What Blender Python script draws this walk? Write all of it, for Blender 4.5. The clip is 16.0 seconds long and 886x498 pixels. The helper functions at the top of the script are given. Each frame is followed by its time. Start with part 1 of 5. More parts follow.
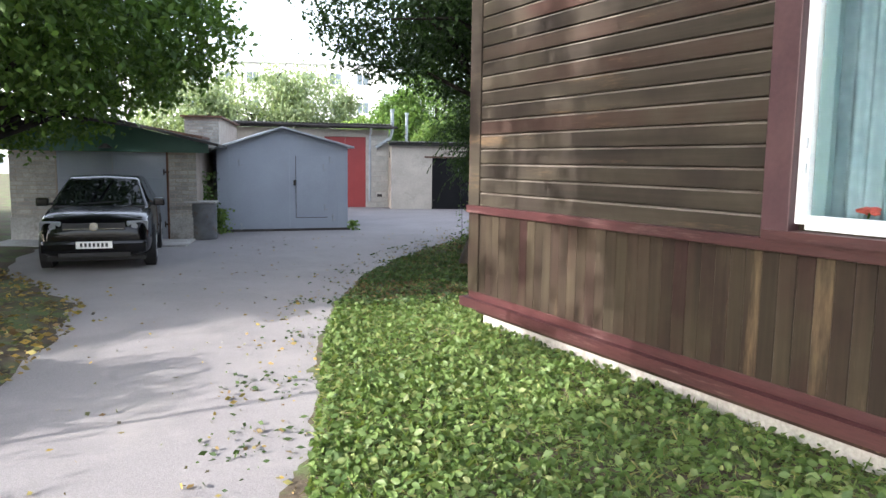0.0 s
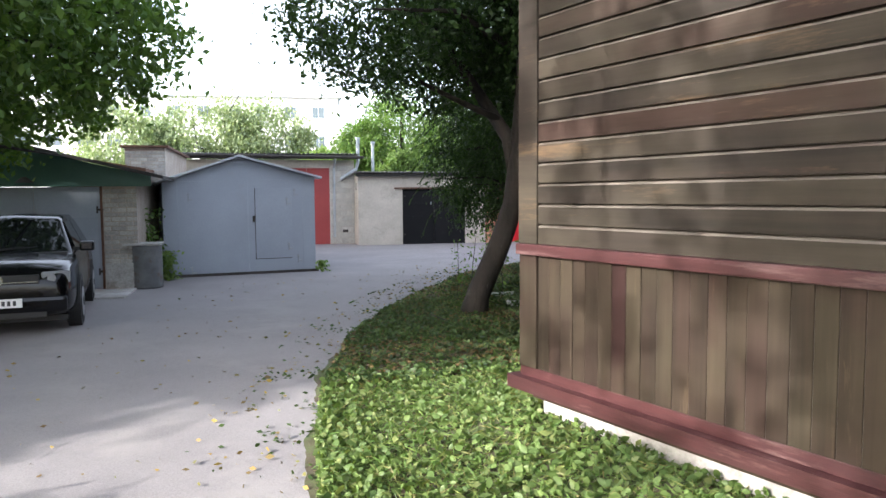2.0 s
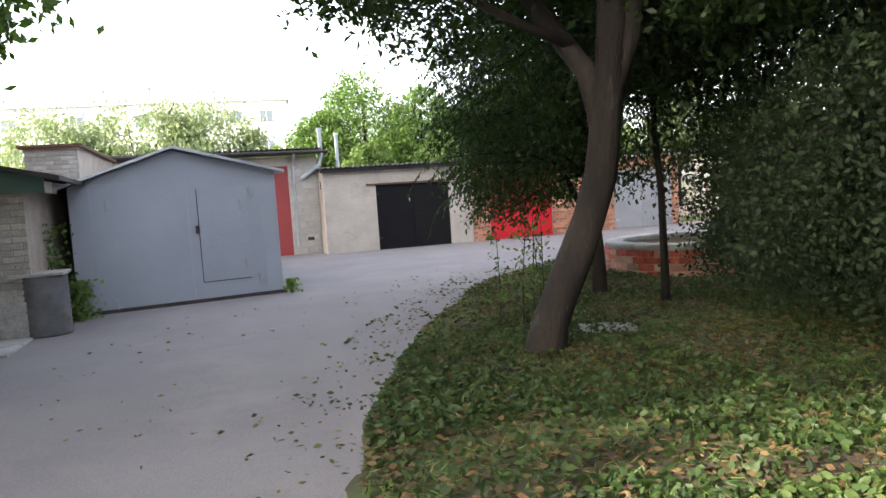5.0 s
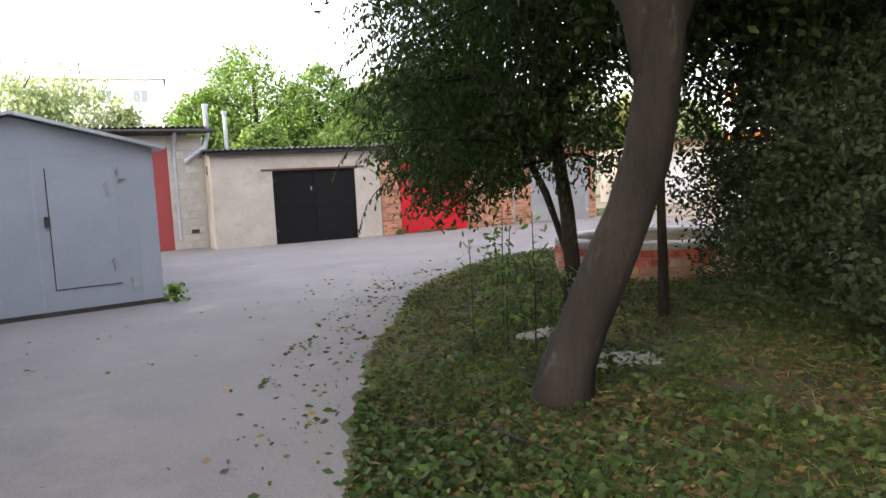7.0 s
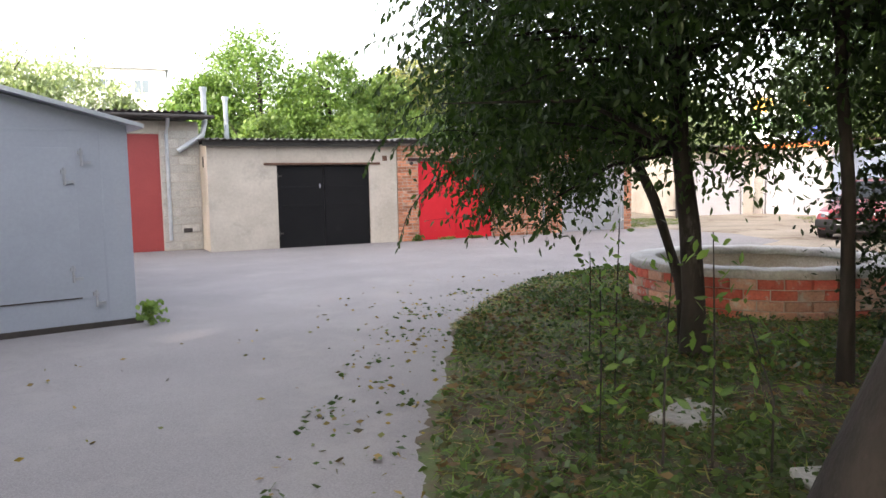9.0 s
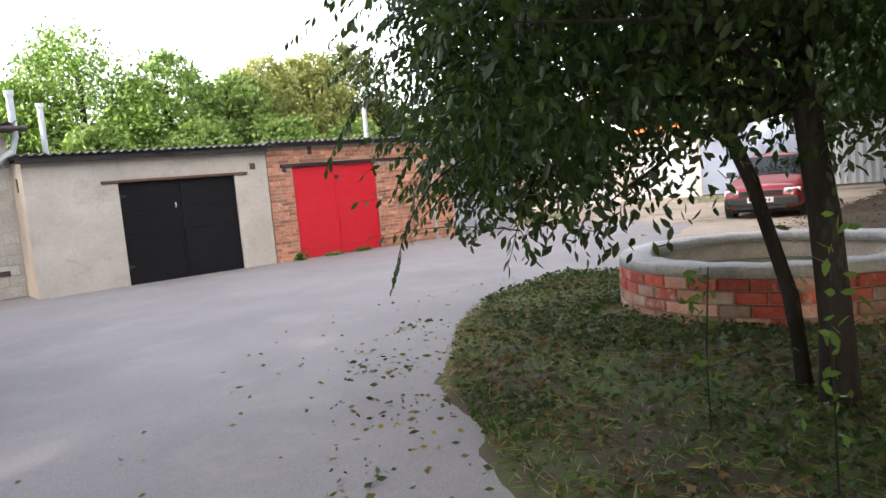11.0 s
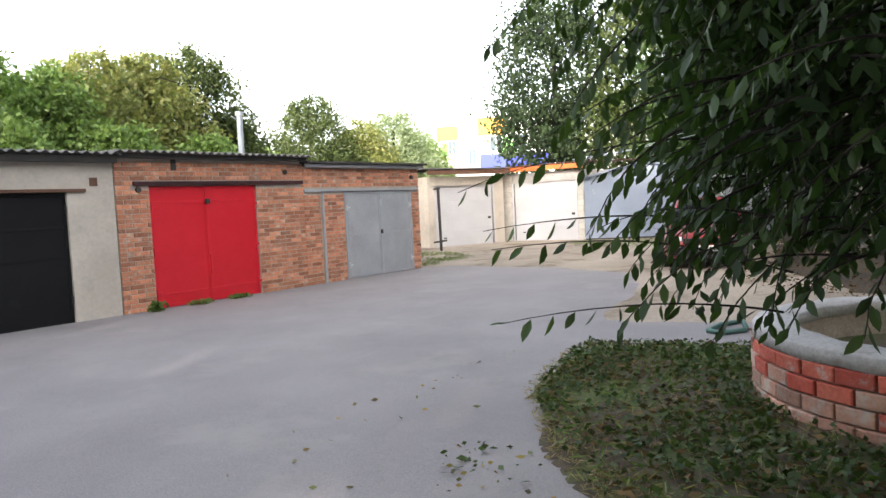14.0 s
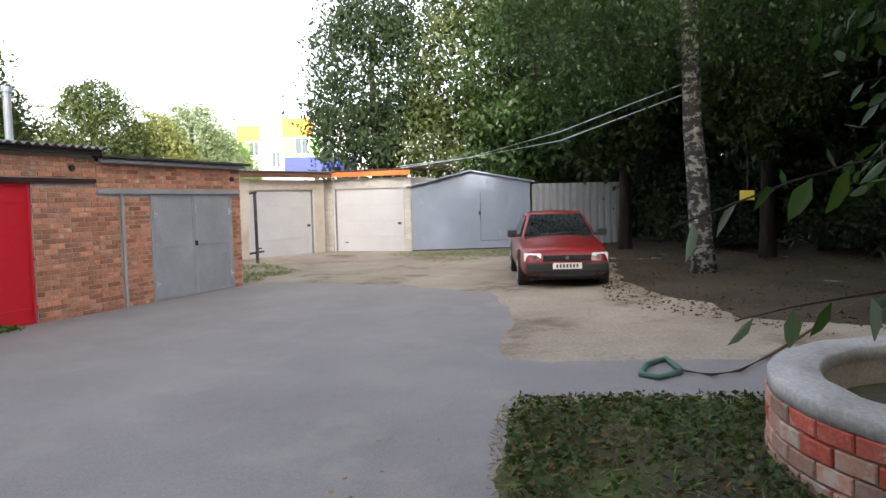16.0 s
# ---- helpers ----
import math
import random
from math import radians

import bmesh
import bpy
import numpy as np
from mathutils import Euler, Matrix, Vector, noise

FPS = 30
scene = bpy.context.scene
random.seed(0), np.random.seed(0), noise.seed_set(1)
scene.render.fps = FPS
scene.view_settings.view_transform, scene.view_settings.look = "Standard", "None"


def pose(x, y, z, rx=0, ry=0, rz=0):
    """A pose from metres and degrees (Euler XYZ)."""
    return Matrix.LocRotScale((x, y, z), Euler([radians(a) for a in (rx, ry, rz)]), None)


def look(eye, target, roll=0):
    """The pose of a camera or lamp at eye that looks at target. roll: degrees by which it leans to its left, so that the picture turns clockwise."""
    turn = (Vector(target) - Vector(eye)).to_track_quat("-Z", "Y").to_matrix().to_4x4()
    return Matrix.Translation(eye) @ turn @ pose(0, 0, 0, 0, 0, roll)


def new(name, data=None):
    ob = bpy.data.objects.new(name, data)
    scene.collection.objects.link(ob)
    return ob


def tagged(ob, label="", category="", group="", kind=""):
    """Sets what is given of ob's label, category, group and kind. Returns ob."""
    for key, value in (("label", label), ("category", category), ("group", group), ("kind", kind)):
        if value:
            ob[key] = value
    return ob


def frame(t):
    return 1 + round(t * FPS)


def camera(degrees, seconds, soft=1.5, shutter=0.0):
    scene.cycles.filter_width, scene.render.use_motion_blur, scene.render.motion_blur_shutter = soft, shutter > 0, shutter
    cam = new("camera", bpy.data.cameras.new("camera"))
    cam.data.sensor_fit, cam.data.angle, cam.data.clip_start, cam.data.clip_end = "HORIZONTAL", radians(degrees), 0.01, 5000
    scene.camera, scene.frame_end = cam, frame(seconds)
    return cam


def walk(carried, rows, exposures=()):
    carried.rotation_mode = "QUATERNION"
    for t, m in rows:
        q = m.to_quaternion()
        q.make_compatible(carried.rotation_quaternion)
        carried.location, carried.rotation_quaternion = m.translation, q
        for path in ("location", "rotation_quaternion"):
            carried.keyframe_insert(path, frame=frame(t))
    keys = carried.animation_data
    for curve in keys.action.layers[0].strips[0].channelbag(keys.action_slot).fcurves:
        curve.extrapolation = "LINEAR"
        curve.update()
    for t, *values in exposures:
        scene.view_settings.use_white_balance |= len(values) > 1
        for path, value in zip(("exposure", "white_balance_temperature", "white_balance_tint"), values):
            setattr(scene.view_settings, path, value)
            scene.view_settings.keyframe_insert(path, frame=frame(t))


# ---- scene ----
cam = camera(63.0, 16.0)
PATH = [
    (0, (-8.153, -7.736, 1.782), (-7.803, -5.781, 1.546), 0.8),
    (0.5, (-8.205, -7.222, 1.753), (-7.781, -5.276, 1.572), -2.4),
    (1, (-8.254, -6.571, 1.73), (-7.874, -4.618, 1.53), 0.7),
    (1.5, (-8.295, -6.072, 1.719), (-7.811, -4.134, 1.62), -2.2),
    (2, (-8.331, -5.45, 1.702), (-7.863, -3.511, 1.557), -0.4),
    (2.5, (-8.331, -4.91, 1.681), (-7.833, -2.979, 1.518), -1.2),
    (3, (-8.328, -4.243, 1.668), (-7.851, -2.307, 1.514), -1.0),
    (3.5, (-8.454, -3.677, 1.691), (-7.835, -1.78, 1.567), -1.9),
    (3.7, (-8.416, -3.385, 1.668), (-7.905, -1.456, 1.551), -2.9),
    (5.8, (-8.264, -0.775, 1.517), (-7.55, 1.085, 1.351), -4.4),
    (6, (-8.262, -0.563, 1.519), (-7.481, 1.273, 1.389), -4.1),
    (6.5, (-8.275, -0.066, 1.526), (-7.383, 1.709, 1.297), -3.1),
    (7, (-8.147, 0.563, 1.514), (-7.277, 2.354, 1.323), -3.0),
    (7.5, (-8.094, 1.136, 1.484), (-7.187, 2.908, 1.284), -0.2),
    (8, (-7.932, 1.841, 1.432), (-7.056, 3.625, 1.211), -2.3),
    (8.5, (-7.888, 2.359, 1.457), (-6.986, 4.131, 1.251), 0.7),
    (9, (-7.698, 2.833, 1.476), (-6.825, 4.623, 1.295), -1.1),
    (9.5, (-7.625, 3.453, 1.455), (-6.67, 5.2, 1.264), 1.1),
    (9.7, (-7.605, 3.747, 1.491), (-6.603, 5.472, 1.34), -1.8),
    (11.8, (-7.297, 6.239, 1.45), (-5.99, 7.744, 1.287), -3.9),
    (12, (-7.244, 6.477, 1.449), (-5.92, 7.969, 1.306), -3.7),
    (12.5, (-7.021, 7.114, 1.474), (-5.66, 8.565, 1.268), -1.2),
    (13, (-6.909, 7.686, 1.479), (-5.437, 9.035, 1.36), -2.4),
    (13.5, (-6.749, 8.351, 1.49), (-5.281, 9.701, 1.337), -0.3),
    (14, (-6.605, 8.88, 1.533), (-5.02, 10.094, 1.408), -2.8),
    (14.5, (-6.313, 9.34, 1.596), (-4.695, 10.511, 1.476), -1.6),
    (15, (-6.087, 9.847, 1.646), (-4.36, 10.85, 1.539), -2.2),
    (15.5, (-5.661, 10.272, 1.642), (-3.913, 11.23, 1.479), -2.5),
    (16, (-5.46, 10.638, 1.637), (-3.6, 11.362, 1.507), -1.4),
]
EXPOSURE = [(0.0, 2.6, 6300, 12), (3.7, 2.65, 6500, 13), (6.5, 2.8, 7000, 16), (9.0, 2.95, 7100, 16), (12.0, 2.8, 7000, 14), (14.0, 2.5, 6900, 12), (16.0, 2.1, 6800, 12)]
walk(cam, [(t, look(eye, target, roll)) for t, eye, target, roll in PATH], EXPOSURE)


# ---- light ----
SUN_AZ, SUN_EL = -112.0, 24.0          # compass bearing from +y towards +x, and height, degrees
world = bpy.data.worlds.new("world")
scene.world = world
world.use_nodes = True
wn = world.node_tree
sky = wn.nodes.new("ShaderNodeTexSky")
sky.sky_type, sky.sun_disc = "NISHITA", False
sky.sun_elevation, sky.sun_rotation = radians(SUN_EL), radians(SUN_AZ)
sky.air_density, sky.dust_density, sky.ozone_density = 1.0, 3.0, 1.0
hazy = wn.nodes.new("ShaderNodeHueSaturation")
hazy.inputs["Saturation"].default_value = 0.5
wn.links.new(sky.outputs[0], hazy.inputs["Color"])
wn.links.new(hazy.outputs[0], wn.nodes["Background"].inputs[0])
wn.nodes["Background"].inputs[1].default_value = 0.15
sun_data = bpy.data.lights.new("sun", "SUN")
sun_data.energy, sun_data.angle, sun_data.color = 2.0, radians(0.7), (1.0, 0.95, 0.88)
sun = new("sun", sun_data)
sd = Vector((math.sin(radians(SUN_AZ)) * math.cos(radians(SUN_EL)), math.cos(radians(SUN_AZ)) * math.cos(radians(SUN_EL)), math.sin(radians(SUN_EL))))
sun.matrix_world = look(sd * 60, (0, 0, 0))


# ---- materials ----
def nodes_of(name):
    m = bpy.data.materials.new(name)
    m.use_nodes = True
    nt = m.node_tree
    return m, nt, nt.nodes["Principled BSDF"]


def ramp(nt, fac, stops):
    r = nt.nodes.new("ShaderNodeValToRGB")
    while len(r.color_ramp.elements) < len(stops):
        r.color_ramp.elements.new(0.5)
    for e, (p, c) in zip(r.color_ramp.elements, stops):
        e.position, e.color = p, (*c, 1)
    nt.links.new(fac, r.inputs[0])
    return r.outputs[0]


def grain(nt, scale, detail=4, stretch=(1, 1, 1), offset=None, rough=0.6):
    tc = nt.nodes.new("ShaderNodeTexCoord")
    mp = nt.nodes.new("ShaderNodeMapping")
    mp.inputs["Scale"].default_value = stretch
    nt.links.new(tc.outputs["Object"], mp.inputs["Vector"])
    if offset is not None:
        cx = nt.nodes.new("ShaderNodeCombineXYZ")
        mu = nt.nodes.new("ShaderNodeMath")
        mu.operation, mu.inputs[1].default_value = "MULTIPLY", 37.0
        nt.links.new(offset, mu.inputs[0])
        for n in range(3):
            nt.links.new(mu.outputs[0], cx.inputs[n])
        nt.links.new(cx.outputs[0], mp.inputs["Location"])
    no = nt.nodes.new("ShaderNodeTexNoise")
    no.inputs["Scale"].default_value, no.inputs["Detail"].default_value, no.inputs["Roughness"].default_value = scale, detail, rough
    nt.links.new(mp.outputs[0], no.inputs["Vector"])
    return no.outputs["Fac"]


def mixed(nt, fac, a, b, kind="MIX"):
    m = nt.nodes.new("ShaderNodeMix")
    m.data_type, m.blend_type = "RGBA", kind
    for v, s in ((fac, m.inputs[0]), (a, m.inputs[6]), (b, m.inputs[7])):
        if isinstance(v, (int, float)):
            s.default_value = v
        elif isinstance(v, tuple):
            s.default_value = (*v, 1)
        else:
            nt.links.new(v, s)
    return m.outputs[2]


def bumped(nt, bsdf, height, strength, distance=0.01):
    b = nt.nodes.new("ShaderNodeBump")
    b.inputs["Strength"].default_value, b.inputs["Distance"].default_value = strength, distance
    nt.links.new(height, b.inputs["Height"])
    nt.links.new(b.outputs[0], bsdf.inputs["Normal"])


def surface(name, dark, light, rough=0.8, big=1.2, fine=25.0, bump=0.3, metal=0.0, stain=None, stain_at=(0.55, 0.7), stretch=(1, 1, 1), vary=0.0, spec=0.4):
    """Two scales of tone, stains of another colour where given, fine relief."""
    m, nt, p = nodes_of(name)
    rnd = nt.nodes.new("ShaderNodeObjectInfo").outputs["Random"]
    a = grain(nt, big, 5, stretch, rnd)
    f = grain(nt, fine, 3, stretch, rnd)
    col = ramp(nt, a, [(0.3, dark), (0.7, light)])
    k = min(bump, 0.4)
    fin = ramp(nt, f, [(0.3, (0.96 - 0.5 * k,) * 3), (0.7, (1.02 + 0.25 * k,) * 3)])
    col = mixed(nt, 1.0, col, fin, "MULTIPLY")
    if stain:
        s = grain(nt, big * 1.7, 6, stretch, rnd, 0.7)
        sf = ramp(nt, s, [(stain_at[0], (0, 0, 0)), (stain_at[1], (1, 1, 1))])
        col = mixed(nt, sf, col, stain)
    if vary:
        v = ramp(nt, rnd, [(0.0, (1 - vary,) * 3), (1.0, (1 + vary,) * 3)])
        col = mixed(nt, 1.0, col, v, "MULTIPLY")
    nt.links.new(col, p.inputs["Base Color"])
    p.inputs["Roughness"].default_value, p.inputs["Metallic"].default_value = rough, metal
    p.inputs["Specular IOR Level"].default_value = spec
    if bump:
        bumped(nt, p, f, bump)
    return m


def leaf_material(name, tones, gloss=0.45, through_light=0.35):
    m, nt, p = nodes_of(name)
    g = nt.nodes.new("ShaderNodeNewGeometry").outputs["Random Per Island"]
    k = len(tones)
    col = ramp(nt, g, [(i / max(1, k - 1), c) for i, c in enumerate(tones)])
    nt.links.new(col, p.inputs["Base Color"])
    p.inputs["Roughness"].default_value = gloss
    p.inputs["Specular IOR Level"].default_value = 0.3
    tr = nt.nodes.new("ShaderNodeBsdfTranslucent")
    nt.links.new(mixed(nt, 1.0, col, (1.3, 1.35, 0.6), "MULTIPLY"), tr.inputs[0])
    mx = nt.nodes.new("ShaderNodeMixShader")
    mx.inputs[0].default_value = through_light
    nt.links.new(p.outputs[0], mx.inputs[1])
    nt.links.new(tr.outputs[0], mx.inputs[2])
    nt.links.new(mx.outputs[0], nt.nodes["Material Output"].inputs["Surface"])
    return m


def wood(name, tones, stretch, bare):
    """Old paint worn down to bare boards: streaks along the grain, knots, pale rubbed places."""
    m, nt, p = nodes_of(name)
    rnd = nt.nodes.new("ShaderNodeObjectInfo").outputs["Random"]
    streak = grain(nt, 3.0, 6, stretch, rnd, 0.7)
    blotch = grain(nt, 1.1, 4, (1, 1, 1), rnd)
    base = ramp(nt, rnd, [(0.0, tones[0]), (0.5, tones[1]), (1.0, tones[2])])
    base = mixed(nt, ramp(nt, blotch, [(0.4, (0, 0, 0)), (0.65, (1, 1, 1))]), base, tones[3])
    base = mixed(nt, 1.0, base, ramp(nt, streak, [(0.3, (0.5,) * 3), (0.7, (1.45,) * 3)]), "MULTIPLY")
    worn = grain(nt, 1.8, 7, tuple(0.25 if s < 1 else 2.0 for s in stretch), rnd, 0.75)
    base = mixed(nt, ramp(nt, worn, [(0.58, (0, 0, 0)), (0.80, (0.75,) * 3)]), base, bare)
    knots = nt.nodes.new("ShaderNodeTexVoronoi")
    knots.inputs["Scale"].default_value = 3.2
    tc = nt.nodes.new("ShaderNodeTexCoord")
    nt.links.new(tc.outputs["Object"], knots.inputs["Vector"])
    kn = ramp(nt, knots.outputs["Distance"], [(0.02, (1, 1, 1)), (0.07, (0, 0, 0))])
    base = mixed(nt, kn, base, tuple(min(1, c * 1.5) for c in bare))
    nt.links.new(base, p.inputs["Base Color"])
    p.inputs["Roughness"].default_value = 0.7
    p.inputs["Specular IOR Level"].default_value = 0.22
    bumped(nt, p, streak, 0.35, 0.006)
    return m


def glassy(name, tint, rough=0.03, clear=0.0):
    m, nt, p = nodes_of(name)
    p.inputs["Base Color"].default_value = (*tint, 1)
    p.inputs["Roughness"].default_value = rough
    p.inputs["Transmission Weight"].default_value = clear
    p.inputs["IOR"].default_value = 1.45
    return m


def painted(name, colour, rough=0.35, metal=0.0, coat=0.0):
    m = surface(name, tuple(c * 0.9 for c in colour), colour, rough, 1.5, 60, 0.03, metal)
    m.node_tree.nodes["Principled BSDF"].inputs["Coat Weight"].default_value = coat
    return m


asphalt = surface("asphalt_worn", (0.215, 0.200, 0.203), (0.262, 0.246, 0.246), 0.92, 0.6, 110, 0.4, stain=(0.28, 0.262, 0.25), stain_at=(0.52, 0.8))
soil = surface("soil", (0.045, 0.034, 0.022), (0.095, 0.072, 0.046), 1.0, 0.9, 30, 0.8, stain=(0.07, 0.10, 0.03), stain_at=(0.45, 0.6))
# brown woodland soil, toned down further to carry the trees' shade
wood_soil = surface("wood_soil", (0.03, 0.023, 0.015), (0.075, 0.055, 0.036), 1.0, 0.7, 25, 0.8, stain=(0.045, 0.05, 0.02), stain_at=(0.6, 0.7))
sand_dirt = surface("packed_dirt", (0.23, 0.19, 0.145), (0.40, 0.34, 0.27), 1.0, 0.45, 25, 0.6, stain=(0.12, 0.085, 0.05), stain_at=(0.52, 0.68))
plaster = surface("plaster_grey", (0.40, 0.36, 0.305), (0.55, 0.505, 0.435), 0.92, 0.9, 14, 0.08, stain=(0.31, 0.28, 0.24), stain_at=(0.55, 0.8))
concrete = surface("concrete", (0.30, 0.29, 0.27), (0.46, 0.45, 0.43), 0.9, 1.5, 30, 0.4, stain=(0.2, 0.19, 0.16))
mortar = surface("mortar", (0.34, 0.28, 0.23), (0.46, 0.40, 0.34), 0.95, 3, 40, 0.4)
brick_red = surface("brick_red", (0.40, 0.155, 0.085), (0.54, 0.25, 0.15), 0.9, 5, 45, 0.5, stain=(0.44, 0.35, 0.27), stain_at=(0.53, 0.66), vary=0.4)
brick_planter = surface("brick_painted", (0.40, 0.20, 0.14), (0.50, 0.30, 0.22), 0.9, 4, 40, 0.5, stain=(0.42, 0.36, 0.30), stain_at=(0.5, 0.62), vary=0.35)
brick_paint_red = surface("brick_red_paint", (0.42, 0.06, 0.04), (0.50, 0.14, 0.09), 0.8, 4, 40, 0.4, stain=(0.42, 0.34, 0.30), stain_at=(0.56, 0.66), vary=0.25)
brick_white = surface("brick_silicate", (0.33, 0.31, 0.28), (0.47, 0.45, 0.41), 0.9, 4, 40, 0.4, vary=0.14)
block_grey = surface("block_grey", (0.42, 0.40, 0.36), (0.55, 0.53, 0.48), 0.9, 2, 35, 0.4, vary=0.08)
steel_blue = surface("steel_painted_blue_grey", (0.28, 0.31, 0.36), (0.33, 0.365, 0.42), 0.5, 0.8, 30, 0.015, stain=(0.30, 0.32, 0.345), stain_at=(0.6, 0.8))
steel_pale = surface("steel_painted_pale_blue", (0.20, 0.245, 0.32), (0.25, 0.30, 0.38), 0.5, 0.8, 30, 0.015)
steel_grey = surface("steel_painted_grey", (0.26, 0.28, 0.30), (0.36, 0.38, 0.40), 0.5, 1.0, 30, 0.08, stain=(0.22, 0.20, 0.18), stain_at=(0.6, 0.85))
steel_red = surface("steel_painted_red", (0.52, 0.012, 0.022), (0.62, 0.022, 0.035), 0.42, 1.0, 30, 0.02)
steel_maroon = surface("steel_painted_maroon", (0.30, 0.045, 0.045), (0.36, 0.06, 0.055), 0.5, 1.0, 30, 0.02)
steel_black = surface("steel_painted_black", (0.008, 0.008, 0.009), (0.012, 0.012, 0.013), 0.7, 1.0, 30, 0.02, stain=(0.022, 0.022, 0.022), stain_at=(0.6, 0.8), spec=0.15)
steel_green = surface("steel_painted_green", (0.05, 0.12, 0.10), (0.08, 0.17, 0.14), 0.5, 1.0, 30, 0.02)
barrel_steel = surface("barrel_grey_steel", (0.09, 0.095, 0.10), (0.17, 0.175, 0.18), 0.6, 3, 40, 0.1, stain=(0.10, 0.06, 0.04), stain_at=(0.55, 0.7))
steel_dark = surface("steel_dark", (0.03, 0.028, 0.026), (0.07, 0.06, 0.055), 0.6, 3, 40, 0.1, 0.3)
rust = surface("rusty_steel", (0.09, 0.045, 0.03), (0.16, 0.08, 0.05), 0.8, 4, 40, 0.4)
zinc = surface("zinc", (0.42, 0.46, 0.50), (0.55, 0.59, 0.62), 0.45, 3, 30, 0.05, 0.5)
orange_paint = surface("orange_fascia", (0.55, 0.13, 0.03), (0.65, 0.18, 0.05), 0.5, 2, 30, 0.05)
white_door = surface("white_enamel", (0.44, 0.45, 0.47), (0.52, 0.53, 0.55), 0.4, 1, 30, 0.03)
slate = surface("corrugated_slate", (0.10, 0.10, 0.095), (0.19, 0.185, 0.175), 0.9, 1.5, 30, 0.3, stain=(0.05, 0.055, 0.045))
felt = surface("roofing_felt", (0.025, 0.024, 0.022), (0.06, 0.055, 0.05), 0.9, 2, 30, 0.3)
trim_red = surface("trim_old_red_paint", (0.032, 0.010, 0.011), (0.062, 0.020, 0.020), 0.5, 3, 35, 0.25, stain=(0.15, 0.095, 0.09), stain_at=(0.58, 0.78), stretch=(0.25, 2, 2))
trim_dark = surface("window_casing_paint", (0.045, 0.02, 0.025), (0.07, 0.035, 0.038), 0.45, 3, 30, 0.15)
clap_wood = wood("clapboard_worn_paint", [(0.014, 0.010, 0.008), (0.026, 0.020, 0.015), (0.030, 0.012, 0.009), (0.038, 0.031, 0.022)], (0.06, 1.5, 1.5), (0.18, 0.11, 0.055))
plank_wood = wood("upright_board_worn_paint", [(0.016, 0.008, 0.006), (0.024, 0.016, 0.011), (0.022, 0.009, 0.008), (0.034, 0.026, 0.016)], (1.5, 1.5, 0.06), (0.16, 0.11, 0.06))
worn_edge = surface("worn_board_edge", (0.06, 0.05, 0.04), (0.14, 0.12, 0.10), 0.7, 3, 30, 0.1, stretch=(0.3, 1, 1), stain=(0.06, 0.045, 0.035), stain_at=(0.5, 0.6))
white_frame = painted("white_window_paint", (0.74, 0.78, 0.78), 0.4)
teal_frame = painted("pale_teal_paint", (0.20, 0.32, 0.34), 0.5)
curtain_cloth = surface("curtain_pale_blue", (0.20, 0.32, 0.36), (0.32, 0.44, 0.48), 0.9, 2, 14, 0.2)
flower_red = painted("flower_red", (0.55, 0.10, 0.08), 0.7)
pane_glass = glassy("pane_glass", (0.95, 0.98, 0.98), 0.02, 1.0)
dark_glass = glassy("car_glass", (0.010, 0.013, 0.013), 0.03)
far_glass = glassy("far_window_glass", (0.10, 0.13, 0.15), 0.15)
car_black = painted("car_paint_black", (0.004, 0.004, 0.005), 0.16, 0.0, 0.4)
car_black.node_tree.nodes["Principled BSDF"].inputs["Specular IOR Level"].default_value = 0.15
car_red = painted("car_paint_red", (0.24, 0.010, 0.012), 0.35, 0.0, 0.5)
plastic_black = painted("black_plastic", (0.018, 0.018, 0.018), 0.6)
rubber = surface("tyre_rubber", (0.012, 0.012, 0.012), (0.025, 0.025, 0.025), 0.85, 5, 60, 0.2)
alloy = painted("wheel_alloy", (0.42, 0.43, 0.44), 0.35, 0.8)
lamp_lens = glassy("lamp_lens", (0.72, 0.74, 0.74), 0.1)
lamp_dark = glassy("lamp_smoked", (0.22, 0.23, 0.24), 0.08)
plate_white = painted("plate_white", (0.70, 0.70, 0.68), 0.5)
plate_ink = painted("plate_ink", (0.03, 0.03, 0.03), 0.5)
chrome = painted("chrome", (0.7, 0.7, 0.7), 0.15, 1.0)
yellow_sign = painted("yellow_tag", (0.62, 0.52, 0.08), 0.6)
bark = surface("bark_dark", (0.010, 0.008, 0.007), (0.034, 0.027, 0.022), 0.95, 4, 30, 1.0, stretch=(1, 1, 0.3), stain=(0.085, 0.08, 0.07), stain_at=(0.6, 0.75))
birch_bark = surface("bark_birch", (0.16, 0.15, 0.13), (0.34, 0.33, 0.30), 0.9, 3, 25, 0.6, stretch=(1, 1, 1.5), stain=(0.03, 0.028, 0.025), stain_at=(0.44, 0.5))
leaf_deep = leaf_material("leaves_deep_green", [(0.016, 0.036, 0.011), (0.028, 0.058, 0.016), (0.044, 0.084, 0.022), (0.022, 0.046, 0.013)])
leaf_mid = leaf_material("leaves_green", [(0.05, 0.10, 0.024), (0.085, 0.16, 0.036), (0.12, 0.20, 0.045), (0.07, 0.13, 0.028)])
leaf_bright = leaf_material("leaves_bright_green", [(0.10, 0.17, 0.05), (0.15, 0.24, 0.07), (0.20, 0.29, 0.09), (0.12, 0.19, 0.05)])
leaf_yellow = leaf_material("leaves_yellow_green", [(0.15, 0.19, 0.06), (0.20, 0.23, 0.08), (0.26, 0.25, 0.09), (0.13, 0.17, 0.05)])
leaf_willow = leaf_material("leaves_grey_green", [(0.15, 0.20, 0.11), (0.20, 0.26, 0.15), (0.25, 0.30, 0.18)])
